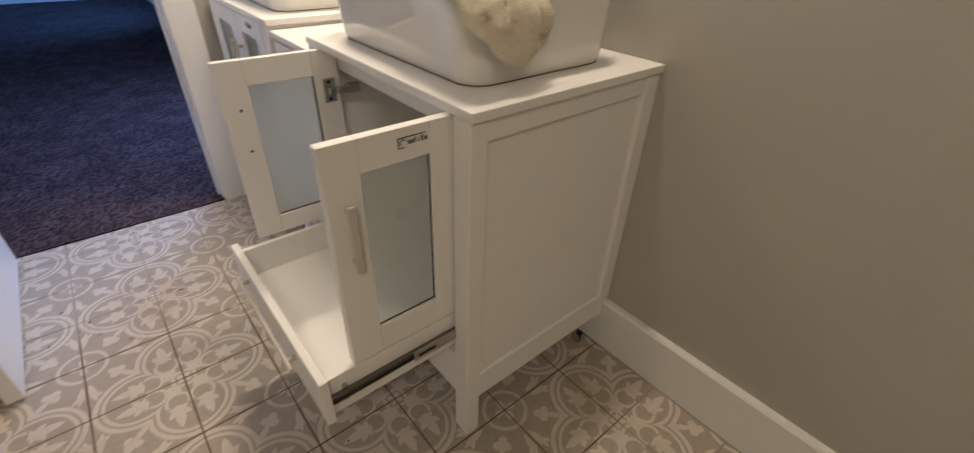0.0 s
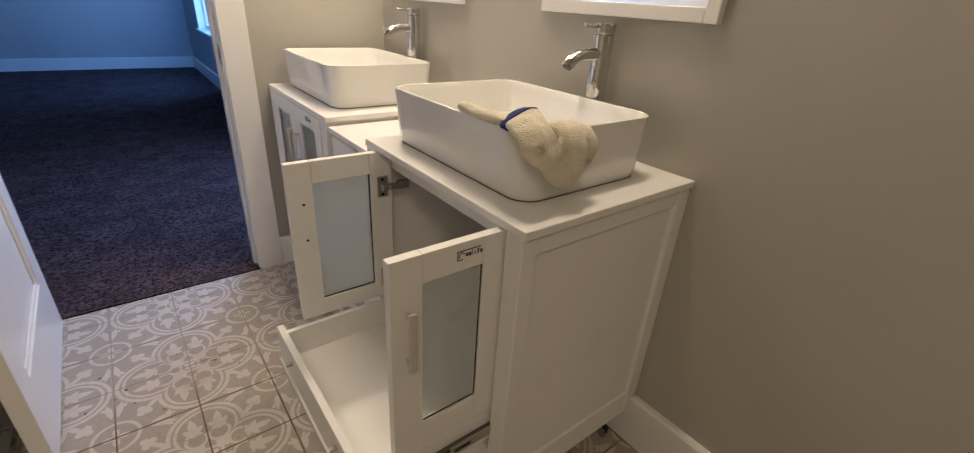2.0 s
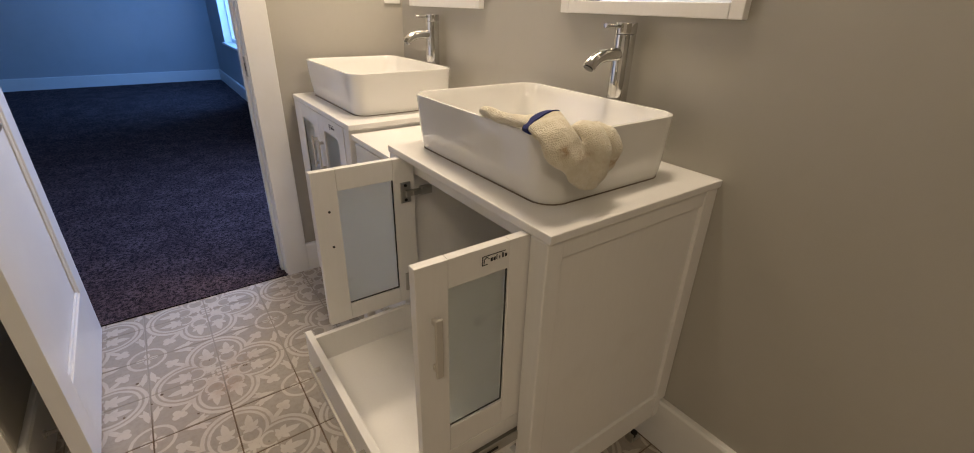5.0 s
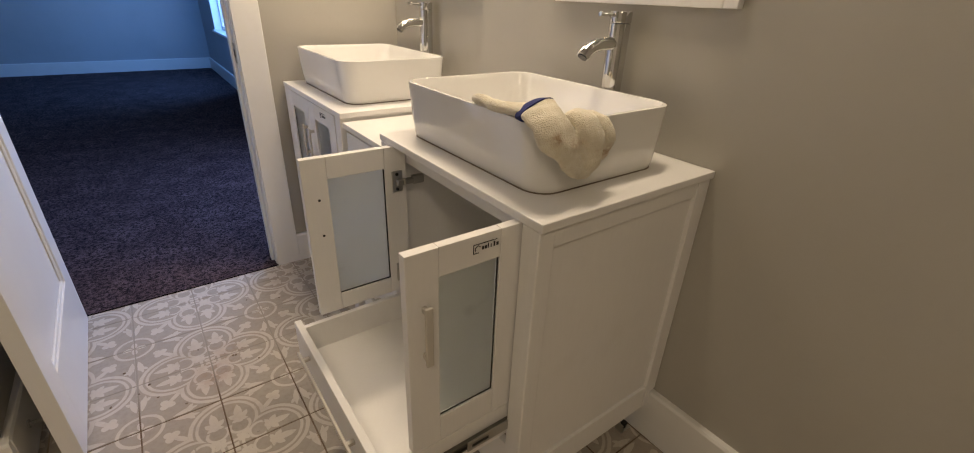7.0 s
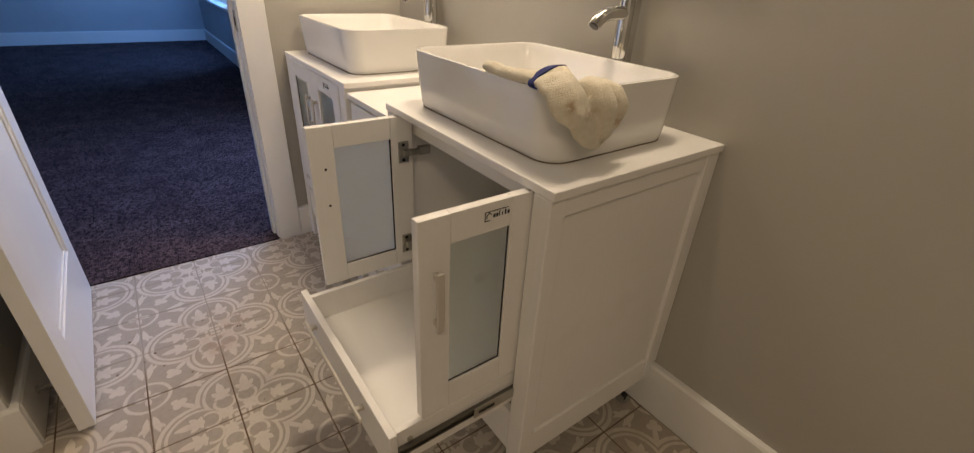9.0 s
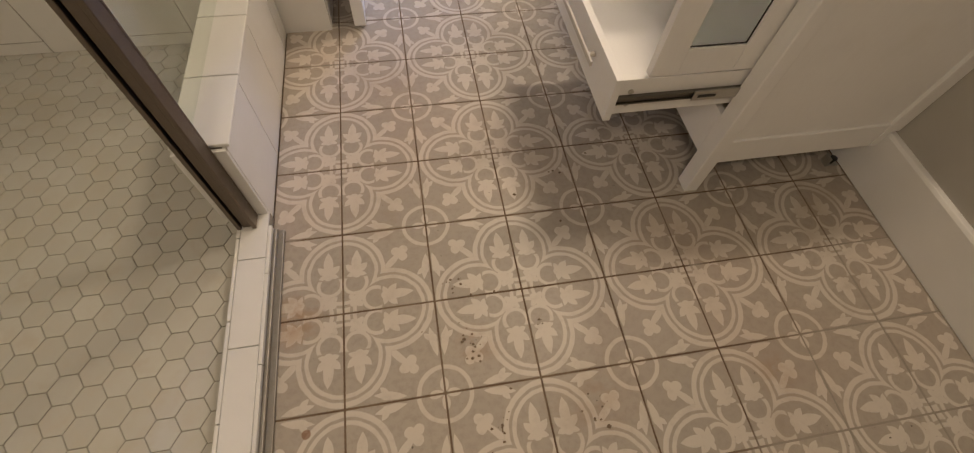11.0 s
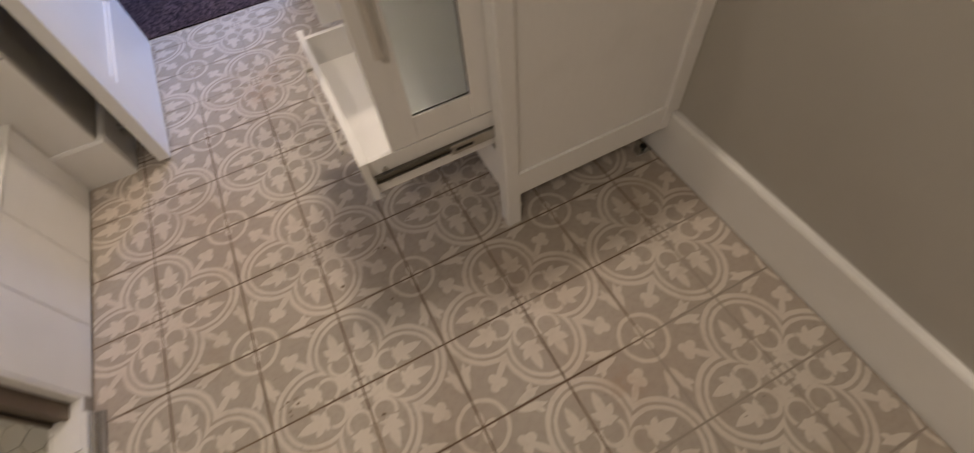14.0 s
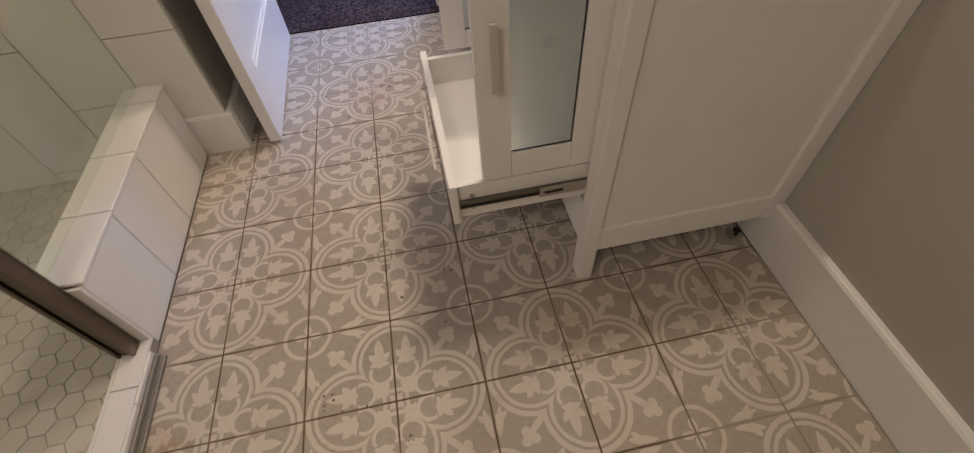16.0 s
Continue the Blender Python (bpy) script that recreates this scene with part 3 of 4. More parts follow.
def shower_screen():
    base = (-1.04, PY - 0.01, 0.031)
    s = thing("shower_screen", base, "clear glass shower panel in a dark bronze frame", "shower screen")
    xa, xb, ya, yb = -1.028, -0.986, PY - 0.046, PY - 0.0085
    part("post", at_base(bm_box(xa, xb, yb - 0.006, yb, 0.032, 2.0, bev=0.001), base), METAL_BRONZE, s)
    for a, b in ((xb - 0.009, xb), (xa, xa + 0.009)):
        part("post_flange", at_base(bm_box(a, b, ya, yb - 0.0062, 0.032, 2.0, bev=0.0015), base), METAL_BRONZE, s)
    part("post_insert", at_base(bm_box(xa + 0.012, xb - 0.012, ya + 0.006, yb - 0.0062, 0.032, 2.0, bev=0.0015), base), METAL_BRONZE, s)
    part("pane", at_base(bm_box(-1.035, -1.027, PY - 0.004, TILEY - 0.002, PTOP + 0.0005, 2.0), base), GLASS, s)
    part("top_rail", at_base(bm_box(-1.045, -1.017, PY - 0.046, TILEY - 0.002, 2.001, 2.03, bev=0.002), base), METAL_BRONZE, s)


shower_screen()


def shower_drain():
    base = (-1.53, -0.40, SHZ)
    d = thing("shower_drain", base, "round steel drain in the mosaic shower floor", "drain")
    bm = bmesh.new()
    cyl(bm, (0, 0, -0.003), (0, 0, 0.003), 0.052, n=40, bev=0.001)
    part("rim", bm, METAL_STEEL, d, smooth=True)
    for k in range(9):
        a = 2 * math.pi * k / 9
        bm = bmesh.new()
        cyl(bm, (0.03 * math.cos(a), 0.03 * math.sin(a), 0.0031), (0.03 * math.cos(a), 0.03 * math.sin(a), 0.0036), 0.006, n=10)
        part("hole", bm, BLACK_PLASTIC, d)


shower_drain()


# ---- vanities ----
def framed_door(parent, width, z0, z1, m, handle_at, logo, holes, rb=0.060):
    """A shaker door, 18 mm thick. Local frame: x along the width from the hinge, y outward face at 0, z up; m places it under parent."""
    th, st, rt = 0.018, 0.057, 0.053
    d = part("door", at_base(bm_box(0, st, 0, th, z0, z1, bev=0.0012), (0, 0, 0)), CABINET_WHITE, parent)
    d.name = "door"
    d.matrix_basis = m
    subs = [("stile", (width - st, width, 0, th, z0, z1)), ("rail", (st + 0.0006, width - st - 0.0006, 0.0004, th - 0.0004, z0, z0 + rb)),
            ("rail", (st + 0.0006, width - st - 0.0006, 0.0004, th - 0.0004, z1 - rt, z1))]
    for n, b in subs:
        part(n, bm_box(*b, bev=0.001), CABINET_WHITE, d)
    part("glass_panel", bm_box(st + 0.0032, width - st - 0.0008, 0.006, 0.011, z0 + rb + 0.0032, z1 - rt - 0.0015), FROSTED, d, "frosted glass panel")
    for b in ((st + 0.0002, st + 0.0030, 0.0045, 0.0135, z0 + rb + 0.0005, z1 - rt - 0.0005), (st + 0.0032, width - st - 0.0016, 0.0045, 0.0135, z0 + rb + 0.0005, z0 + rb + 0.0030)):
        part("gasket", bm_box(*b), BLACK_PLASTIC, d, "thin black gap round the glass")
    if handle_at:
        hx, hz0, hz1 = handle_at
        bm = bmesh.new()
        box(bm, hx - 0.0068, hx + 0.0068, -0.020, -0.014, hz0, hz1, bev=0.002)
        for z in (hz0 + 0.012, hz1 - 0.012):
            box(bm, hx - 0.004, hx + 0.004, -0.0145, -0.0002, z - 0.005, z + 0.005, bev=0.001)
        part("handle", bm, METAL_NICKEL, d, "satin nickel bar handle")
    if holes:
        for z in holes:
            bm = bmesh.new()
            cyl(bm, (width - 0.033, th + 0.0002, z), (width - 0.033, th + 0.0012, z), 0.0032, n=12)
            part("screw", bm, BLACK_PLASTIC, d, "dark handle screw")
    if logo:
        x0, x1, za, zb = logo
        bm = bmesh.new()
        zc = (za + zb) / 2
        for b in ((x0, x1, zb - 0.0012, zb), (x1 - 0.0012, x1, za, zb - 0.0012), (x1 - 0.011, x1, za, za + 0.0012)):
            box(bm, b[0], b[1], -0.0008, -0.0001, b[2], b[3])
        tube(bm, [(x1 - 0.004, -0.0005, zc - 0.004), (x1 - 0.004, -0.0005, zc + 0.002), (x1 - 0.009, -0.0005, zc + 0.0055), (x1 - 0.014, -0.0005, zc + 0.002)], [0.0008] * 4, 6, (0, 1, 0))
        for k, (fw, fh) in enumerate(((0.0040, 0.006), (0.0040, 0.006), (0.0014, 0.009), (0.0014, 0.006), (0.0028, 0.009), (0.0040, 0.006))):
            xx = x1 - 0.0170 - k * 0.0058
            box(bm, xx - fw, xx, -0.0008, -0.0001, zc - 0.004, zc - 0.004 + fh)
        part("badge", bm, DARK_INK, d, "small black printed maker's badge")
    return d


def cup_hinge(parent, m):
    bm = bmesh.new()
    box(bm, -0.011, 0.011, 0.0005, 0.004, -0.024, 0.024, bev=0.0012)
    box(bm, -0.014, 0.004, 0.004, 0.013, -0.007, 0.007, bev=0.002)
    h = part("hinge", bm, METAL_STEEL, parent, "steel cup hinge")
    h.matrix_basis = m @ Matrix.Diagonal((1.25, 1.3, 1.15, 1))
    bm = bmesh.new()
    box(bm, -0.032, -0.010, 0.004, 0.015, -0.006, 0.006, bev=0.002)
    box(bm, -0.056, -0.030, 0.001, 0.013, -0.010, 0.010, bev=0.003)
    part("hinge_arm", bm, METAL_STEEL, h)
    for z in (-0.017, 0.017):
        bm = bmesh.new()
        cyl(bm, (0.001, 0.004, z), (0.001, 0.0052, z), 0.0035, n=12)
        part("screw", bm, BLACK_PLASTIC, h)


def vanity(y0, opened):
    base = (0.33, y0 + 0.305, 0.0)
    if opened:
        v = thing("vanity_cabinet", base, "white wooden vanity cabinet with both glass doors and drawer open", "cabinet", "bathroom vanities")
    else:
        v = thing("vanity_cabinet", base, "white wooden vanity cabinet with closed frosted glass doors", "cabinet", "bathroom vanities")

    def p(name, b, bev=0.0015, mat=CABINET_WHITE, label="", parent=None):
        bm = bm_box(b[0], b[1], y0 + b[2], y0 + b[3], b[4], b[5], bev=bev)
        return part(name, at_base(bm, base), mat, parent or v, label)

    fx, bx = 0.076, 0.5795
    w = 0.61
    p("top", (0.081, WX - 0.001, 0.0, w, 0.783, 0.800), 0.002)
    lw, ld = 0.043, 0.044
    for ya, yb in ((0.006, ld + 0.006), (w - ld, w - 0.004)):
        bm = bmesh.new()
        box(bm, fx + 0.006, fx + lw, y0 + ya, y0 + yb, 0.0, 0.7825, bev=0.003)
        part("leg", at_base(bm, base), CABINET_WHITE, v)
        p("back_post", (bx - lw, bx, ya, yb, 0.166, 0.7825), 0.002)
        p("back_foot", (bx - lw, 0.5595, ya, yb, 0.115, 0.1655), 0.001)
    for ya, yb, pa, pb in ((0.0080, 0.026, 0.0155, 0.0255), (w - 0.024, w - 0.006, w - 0.020, w - 0.013)):
        p("side_rail", (fx + lw, bx - lw, ya, yb, 0.115, 0.190), 0.0015)
        p("side_rail", (fx + lw, bx - lw, ya, yb, 0.745, 0.7825), 0.0015)
        p("side_panel", (fx + lw - 0.004, bx - lw + 0.004, pa, pb, 0.183, 0.752), 0.0)
    p("back_panel", (bx - 0.012, bx - 0.004, ld + 0.008, w - ld - 0.002, 0.168, 0.7825), 0.0)
    p("front_rail", (0.122, 0.138, 0.044, w - 0.040, 0.733, 0.7825), 0.001)
    p("apron", (fx + 0.012, fx + 0.028, ld + 0.007, w - ld - 0.001, 0.112, 0.236), 0.001)
    p("shelf", (0.124, bx - 0.013, ld + 0.007, w - ld - 0.001, 0.366, 0.380), 0.001)
    p("inner_liner", (0.126, bx - 0.013, 0.0275, 0.0435, 0.236, 0.7325), 0.0)
    p("inner_liner", (0.126, bx - 0.013, w - 0.0395, w - 0.026, 0.236, 0.7325), 0.0)
    z0, z1 = 0.3665, 0.7815
    wd = 0.255
    if opened:
        near = Matrix.Translation((0.100 - base[0], y0 + 0.0545 - base[1], 0)) @ Matrix.Diagonal((-1, 1, 1, 1))
        d1 = framed_door(v, wd - 0.022, z0, z1, near, (0.204, 0.577, 0.693), (0.066, 0.113, 0.7495, 0.7665), None)
        far = Matrix.Translation((0.118 - base[0], y0 + 0.562 - base[1], 0)) @ Matrix.Rotation(radians(-0.6), 4, 'Z') @ Matrix.Diagonal((-1, -1, 1, 1))
        d2 = framed_door(v, wd, z0, z1, far, (0.222, 0.577, 0.693), None, (0.589, 0.681), 0.046)
        for z in (0.692, 0.428):
            cup_hinge(d2, Matrix.Translation((0.027, 0.018, z)))
            cup_hinge(d1, Matrix.Translation((0.027, 0.018, z)))
    else:
        left = Matrix.Translation((fx + 0.004 - base[0], y0 + 0.0525 - base[1], 0)) @ Matrix.Rotation(radians(90), 4, 'Z') @ Matrix.Diagonal((1, -1, 1, 1))
        right = Matrix.Translation((fx + 0.004 - base[0], y0 + w - 0.0455 - base[1], 0)) @ Matrix.Rotation(radians(-90), 4, 'Z')
        framed_door(v, wd, z0, z1, left, (wd - 0.033, 0.577, 0.693), (0.086, 0.132, 0.7495, 0.7665), None)
        framed_door(v, wd, z0, z1, right, (wd - 0.033, 0.577, 0.693), None, None)
    # drawer
    out = 0.283 if opened else 0.0
    xa = fx + 0.004 - out
    fy0, fy1 = (0.050, 0.548) if opened else (0.0575, 0.560)
    dr = p("drawer", (xa, xa + 0.016, fy0 - 0.004, fy1 + 0.004, 0.262, 0.372), 0.0015)
    bm = bmesh.new()
    ya, yb, hz = y0 + 0.135, y0 + 0.470, 0.338
    box(bm, xa - 0.021, xa - 0.015, ya, yb, hz - 0.0065, hz + 0.0065, bev=0.002)
    for yy in (ya + 0.03, yb - 0.03):
        box(bm, xa - 0.0155, xa - 0.0003, yy - 0.005, yy + 0.005, hz - 0.004, hz + 0.004, bev=0.001)
    part("handle", at_base(bm, base), METAL_NICKEL, dr, "long satin nickel bar handle")
    if opened:
        dl = 0.40
        for ya, yb in ((fy0 + 0.008, fy0 + 0.021), (fy1 - 0.021, fy1 - 0.008)):
            p("drawer_side", (xa + 0.0165, xa + dl, ya, yb, 0.268, 0.360), 0.0012, parent=dr)
        p("drawer_back", (xa + dl - 0.013, xa + dl - 0.0005, fy0 + 0.0215, fy1 - 0.0215, 0.268, 0.355), 0.001, parent=dr)
        p("drawer_bottom", (xa + 0.0165, xa + dl - 0.0135, fy0 + 0.0215, fy1 - 0.0215, 0.276, 0.284), 0.0, parent=dr)
        for ya, s in ((fy0 + 0.0078, -1), (fy1 - 0.0078, 1)):
            yy = y0 + ya
            bm = bmesh.new()
            box(bm, xa + 0.018, fx + 0.06, min(yy, yy + s * 0.005), max(yy, yy + s * 0.005), 0.3055, 0.3185, bev=0.001)
            box(bm, xa + 0.018, fx + 0.06, min(yy, yy + s * 0.009), max(yy, yy + s * 0.009), 0.3186, 0.3215, bev=0.0004)
            box(bm, xa + 0.018, fx + 0.06, min(yy, yy + s * 0.009), max(yy, yy + s * 0.009), 0.3025, 0.3054, bev=0.0004)
            sl = part("slide_rail", at_base(bm, base), METAL_DARK, dr, "telescopic steel drawer slide")
            bm = bmesh.new()
            box(bm, fx - 0.095, fx + 0.03, min(yy + s * 0.0093, yy + s * 0.013), max(yy + s * 0.0093, yy + s * 0.013), 0.2995, 0.3245, bev=0.001)
            part("slide_channel", at_base(bm, base), METAL_STEEL, sl)
            bm = bmesh.new()
            box(bm, fx - 0.085, fx - 0.045, min(yy + s * 0.0132, yy + s * 0.0142), max(yy + s * 0.0132, yy + s * 0.0142), 0.3085, 0.3155, bev=0.0004)
            part("catch", at_base(bm, base), BLACK_PLASTIC, sl, "black catch in the slide")
            for z in (0.2965, 0.3300):
                bm = bmesh.new()
                cyl(bm, (xa + 0.045, yy, z), (xa + 0.045, yy + s * 0.003, z), 0.0055, n=14)
                part("screw", at_base(bm, base), METAL_STEEL, sl)
    return v


vanity(0.0, True)
V2 = 0.893
vanity(V2, False).scale = (1, 1, 0.9875)


def middle_unit():
    y0, y1 = 0.613, V2 - 0.003
    base = (0.33, (y0 + y1) / 2, 0)
    u = thing("drawer_unit", base, "low white drawer unit between the two vanities", "cabinet")
    part("top", at_base(bm_box(0.086, WX - 0.001, y0, y1, 0.747, 0.764, bev=0.002), base), CABINET_WHITE, u)
    part("body", at_base(bm_box(0.110, 0.5585, y0 + 0.003, y1 - 0.003, 0.115, 0.7465, bev=0.001), base), CABINET_WHITE, u)
    for z0, z1 in ((0.128, 0.330), (0.334, 0.536), (0.540, 0.738)):
        f = part("drawer_front", at_base(bm_box(0.092, 0.1095, y0 + 0.010, y1 - 0.010, z0, z1, bev=0.002), base), CABINET_WHITE, u)
        bm = bmesh.new()
        zc, yc = (z0 + z1) / 2, (y0 + y1) / 2
        box(bm, 0.068, 0.075, yc - 0.05, yc + 0.05, zc - 0.005, zc + 0.005, bev=0.002)
        for yy in (yc - 0.038, yc + 0.038):
            box(bm, 0.074, 0.0915, yy - 0.004, yy + 0.004, zc - 0.004, zc + 0.004)
        part("handle", at_base(bm, base), METAL_NICKEL, f, "satin nickel bar handle")
    for x in (0.110, 0.5225):
        for y in (y0 + 0.006, y1 - 0.036):
            part("foot", at_base(bm_box(x, x + 0.032, y, y + 0.030, 0.0, 0.1148, bev=0.0015), base), CABINET_WHITE, u)


middle_unit()


# ---- basins, taps ----
def rounded_ring(bm, cx, cy, hx, hy, r, z, n=9):
    out = []
    for sx, sy, a0 in ((1, 1, 0), (-1, 1, 90), (-1, -1, 180), (1, -1, 270)):
        for k in range(n):
            a = radians(a0 + 90 * k / (n - 1))
            out.append(bm.verts.new((cx + sx * (hx - r) + r * math.cos(a), cy + sy * (hy - r) + r * math.sin(a), z)))
    return out


def basin(y0, z):
    base = (0.320, y0 + 0.328, z)
    s = thing("vessel_sink", base, "glossy white rectangular ceramic vessel sink on the vanity", "sink", "vessel sinks")
    H = 0.133
    secs = [(0.0008, 0.162, 0.232, 0.040), (0.0008, 0.170, 0.240, 0.045), (0.004, 0.174, 0.2435, 0.048), (0.014, 0.1775, 0.2455, 0.050), (0.05, 0.1825, 0.2475, 0.052), (0.10, 0.187, 0.2485, 0.053),
            (H - 0.004, 0.1895, 0.249, 0.053), (H - 0.001, 0.189, 0.2485, 0.0525), (H, 0.187, 0.245, 0.050), (H - 0.0006, 0.183, 0.241, 0.046), (H - 0.004, 0.1805, 0.2385, 0.044), (H - 0.02, 0.177, 0.235, 0.044),
            (0.050, 0.163, 0.221, 0.055), (0.030, 0.151, 0.209, 0.065), (0.020, 0.133, 0.191, 0.07), (0.016, 0.09, 0.14, 0.07), (0.013, 0.03, 0.03, 0.029)]
    bm = bmesh.new()
    rings = [rounded_ring(bm, 0, 0, hx, hy, r, z) for z, hx, hy, r in secs]
    for a, b in zip(rings, rings[1:]):
        for k in range(len(a)):
            bm.faces.new((a[k], a[(k + 1) % len(a)], b[(k + 1) % len(b)], b[k]))
    bm.faces.new(list(reversed(rings[0])))
    bm.faces.new(rings[-1])
    part("bowl", bm, CERAMIC, s, smooth=True)
    bm = bmesh.new()
    cyl(bm, (0, 0, 0.0135), (0, 0, 0.017), 0.024, n=28, bev=0.001)
    cyl(bm, (0, 0, 0.017), (0, 0, 0.022), 0.016, n=24, bev=0.002)
    part("drain_plug", bm, METAL_CHROME, s, "chrome drain plug", True)
    bm = bmesh.new()
    r0 = rounded_ring(bm, 0, 0, 0.1745, 0.2440, 0.048, 0.0006)
    r1 = rounded_ring(bm, 0, 0, 0.1715, 0.2410, 0.046, 0.0030)
    for k in range(len(r0)):
        bm.faces.new((r0[k], r0[(k + 1) % len(r0)], r1[(k + 1) % len(r0)], r1[k]))
    part("sealant", bm, SEAL, s, "dark sealant line under the sink", True)
    return s


SEAL = painted("dirty_sealant", (0.20, 0.16, 0.12), (0.12, 0.09, 0.07), 0.7)
basin(0.0, 0.8)
basin(V2, 0.79)


def tap(y0, dy, z):
    base = (0.538, y0 + dy, z)
    t = thing("tall_faucet", base, "tall chrome single-lever basin faucet behind the sink", "faucet", "vessel sink faucets")
    bm = bmesh.new()
    cyl(bm, (0, 0, 0.0003), (0, 0, 0.006), 0.027, n=36, bev=0.0015)
    part("base_ring", bm, METAL_CHROME, t, smooth=True)
    bm = bmesh.new()
    cyl(bm, (0, 0, 0.0062), (0, 0, 0.2735), 0.0240, n=40, bev=0.001)
    part("column", bm, METAL_CHROME, t, smooth=True)
    bm = bmesh.new()
    cyl(bm, (0, 0, 0.2745), (0, 0, 0.2985), 0.0245, n=40, bev=0.0015)
    hd = part("lever_head", bm, METAL_CHROME, t, smooth=True)
    bm = bmesh.new()
    cyl(bm, (-0.012, 0, 0.290), (-0.068, 0, 0.2925), 0.0042, 0.0042, n=16, bev=0.001)
    cyl(bm, (-0.066, 0, 0.2924), (-0.071, 0, 0.2927), 0.0055, n=16, bev=0.001)
    part("lever", bm, METAL_CHROME, hd, smooth=True)
    bm = bmesh.new()
    pts = [(-0.016, 0, 0.231)] + [(-0.055 - 0.062 * math.sin(a), 0, 0.183 + 0.048 * math.cos(a)) for a in (0.0, 0.25, 0.5, 0.75, 0.95, 1.1)]
    tube(bm, pts, [0.0145] * len(pts), 24, (0, 1, 0))
    sp = part("spout", bm, METAL_CHROME, t, smooth=True)
    e, f = Vector(pts[-1]), Vector(pts[-2])
    d = (e - f).normalized()
    bm = bmesh.new()
    cyl(bm, e - d * 0.002, e + d * 0.0012, 0.0115, n=20)
    part("aerator", bm, BLACK_PLASTIC, sp)


tap(0.0, 0.282, 0.8)
tap(V2, 0.286, 0.79)


def mirror(y0, y1):
    base = (WX, (y0 + y1) / 2, 1.113)
    z0, z1, f = 1.113, 1.84, 0.029
    d0, d1 = WX - 0.022, WX - 0.001
    mi = thing("wall_mirror", base, "wall mirror in a white wooden frame", "mirror", "mirrors over the vanities")
    for b in ((y0, y0 + f, z0, z1), (y1 - f, y1, z0, z1)):
        part("frame_side", at_base(bm_box(d0, d1, *b, bev=0.002), base), CABINET_WHITE, mi)
    for b in ((y0 + f + 0.0007, y1 - f - 0.0007, z0, z0 + f), (y0 + f + 0.0007, y1 - f - 0.0007, z1 - f, z1)):
        part("frame_rail", at_base(bm_box(d0, d1, *b, bev=0.002), base), CABINET_WHITE, mi)
    part("mirror_glass", at_base(bm_box(WX - 0.012, WX - 0.008, y0 + f, y1 - f, z0 + f, z1 - f), base), SILVER, mi, "silvered mirror glass")


mirror(0.032, 0.525)
mirror(0.907, 1.404)


def outlet():
    base = (0.535, ENDY, 1.165)
    o = thing("outlet_plate", base, "white plastic outlet cover on the end wall", "outlet")
    part("plate", bm_box(-0.035, 0.035, -0.006, -0.0003, -0.045, 0.07, bev=0.002), TRIM_PAINT, o)
    for z in (-0.012, 0.028):
        part("socket", bm_box(-0.016, 0.016, -0.0085, -0.0062, z - 0.013, z + 0.013, bev=0.001), RUBBER_WHITE, o)


outlet()


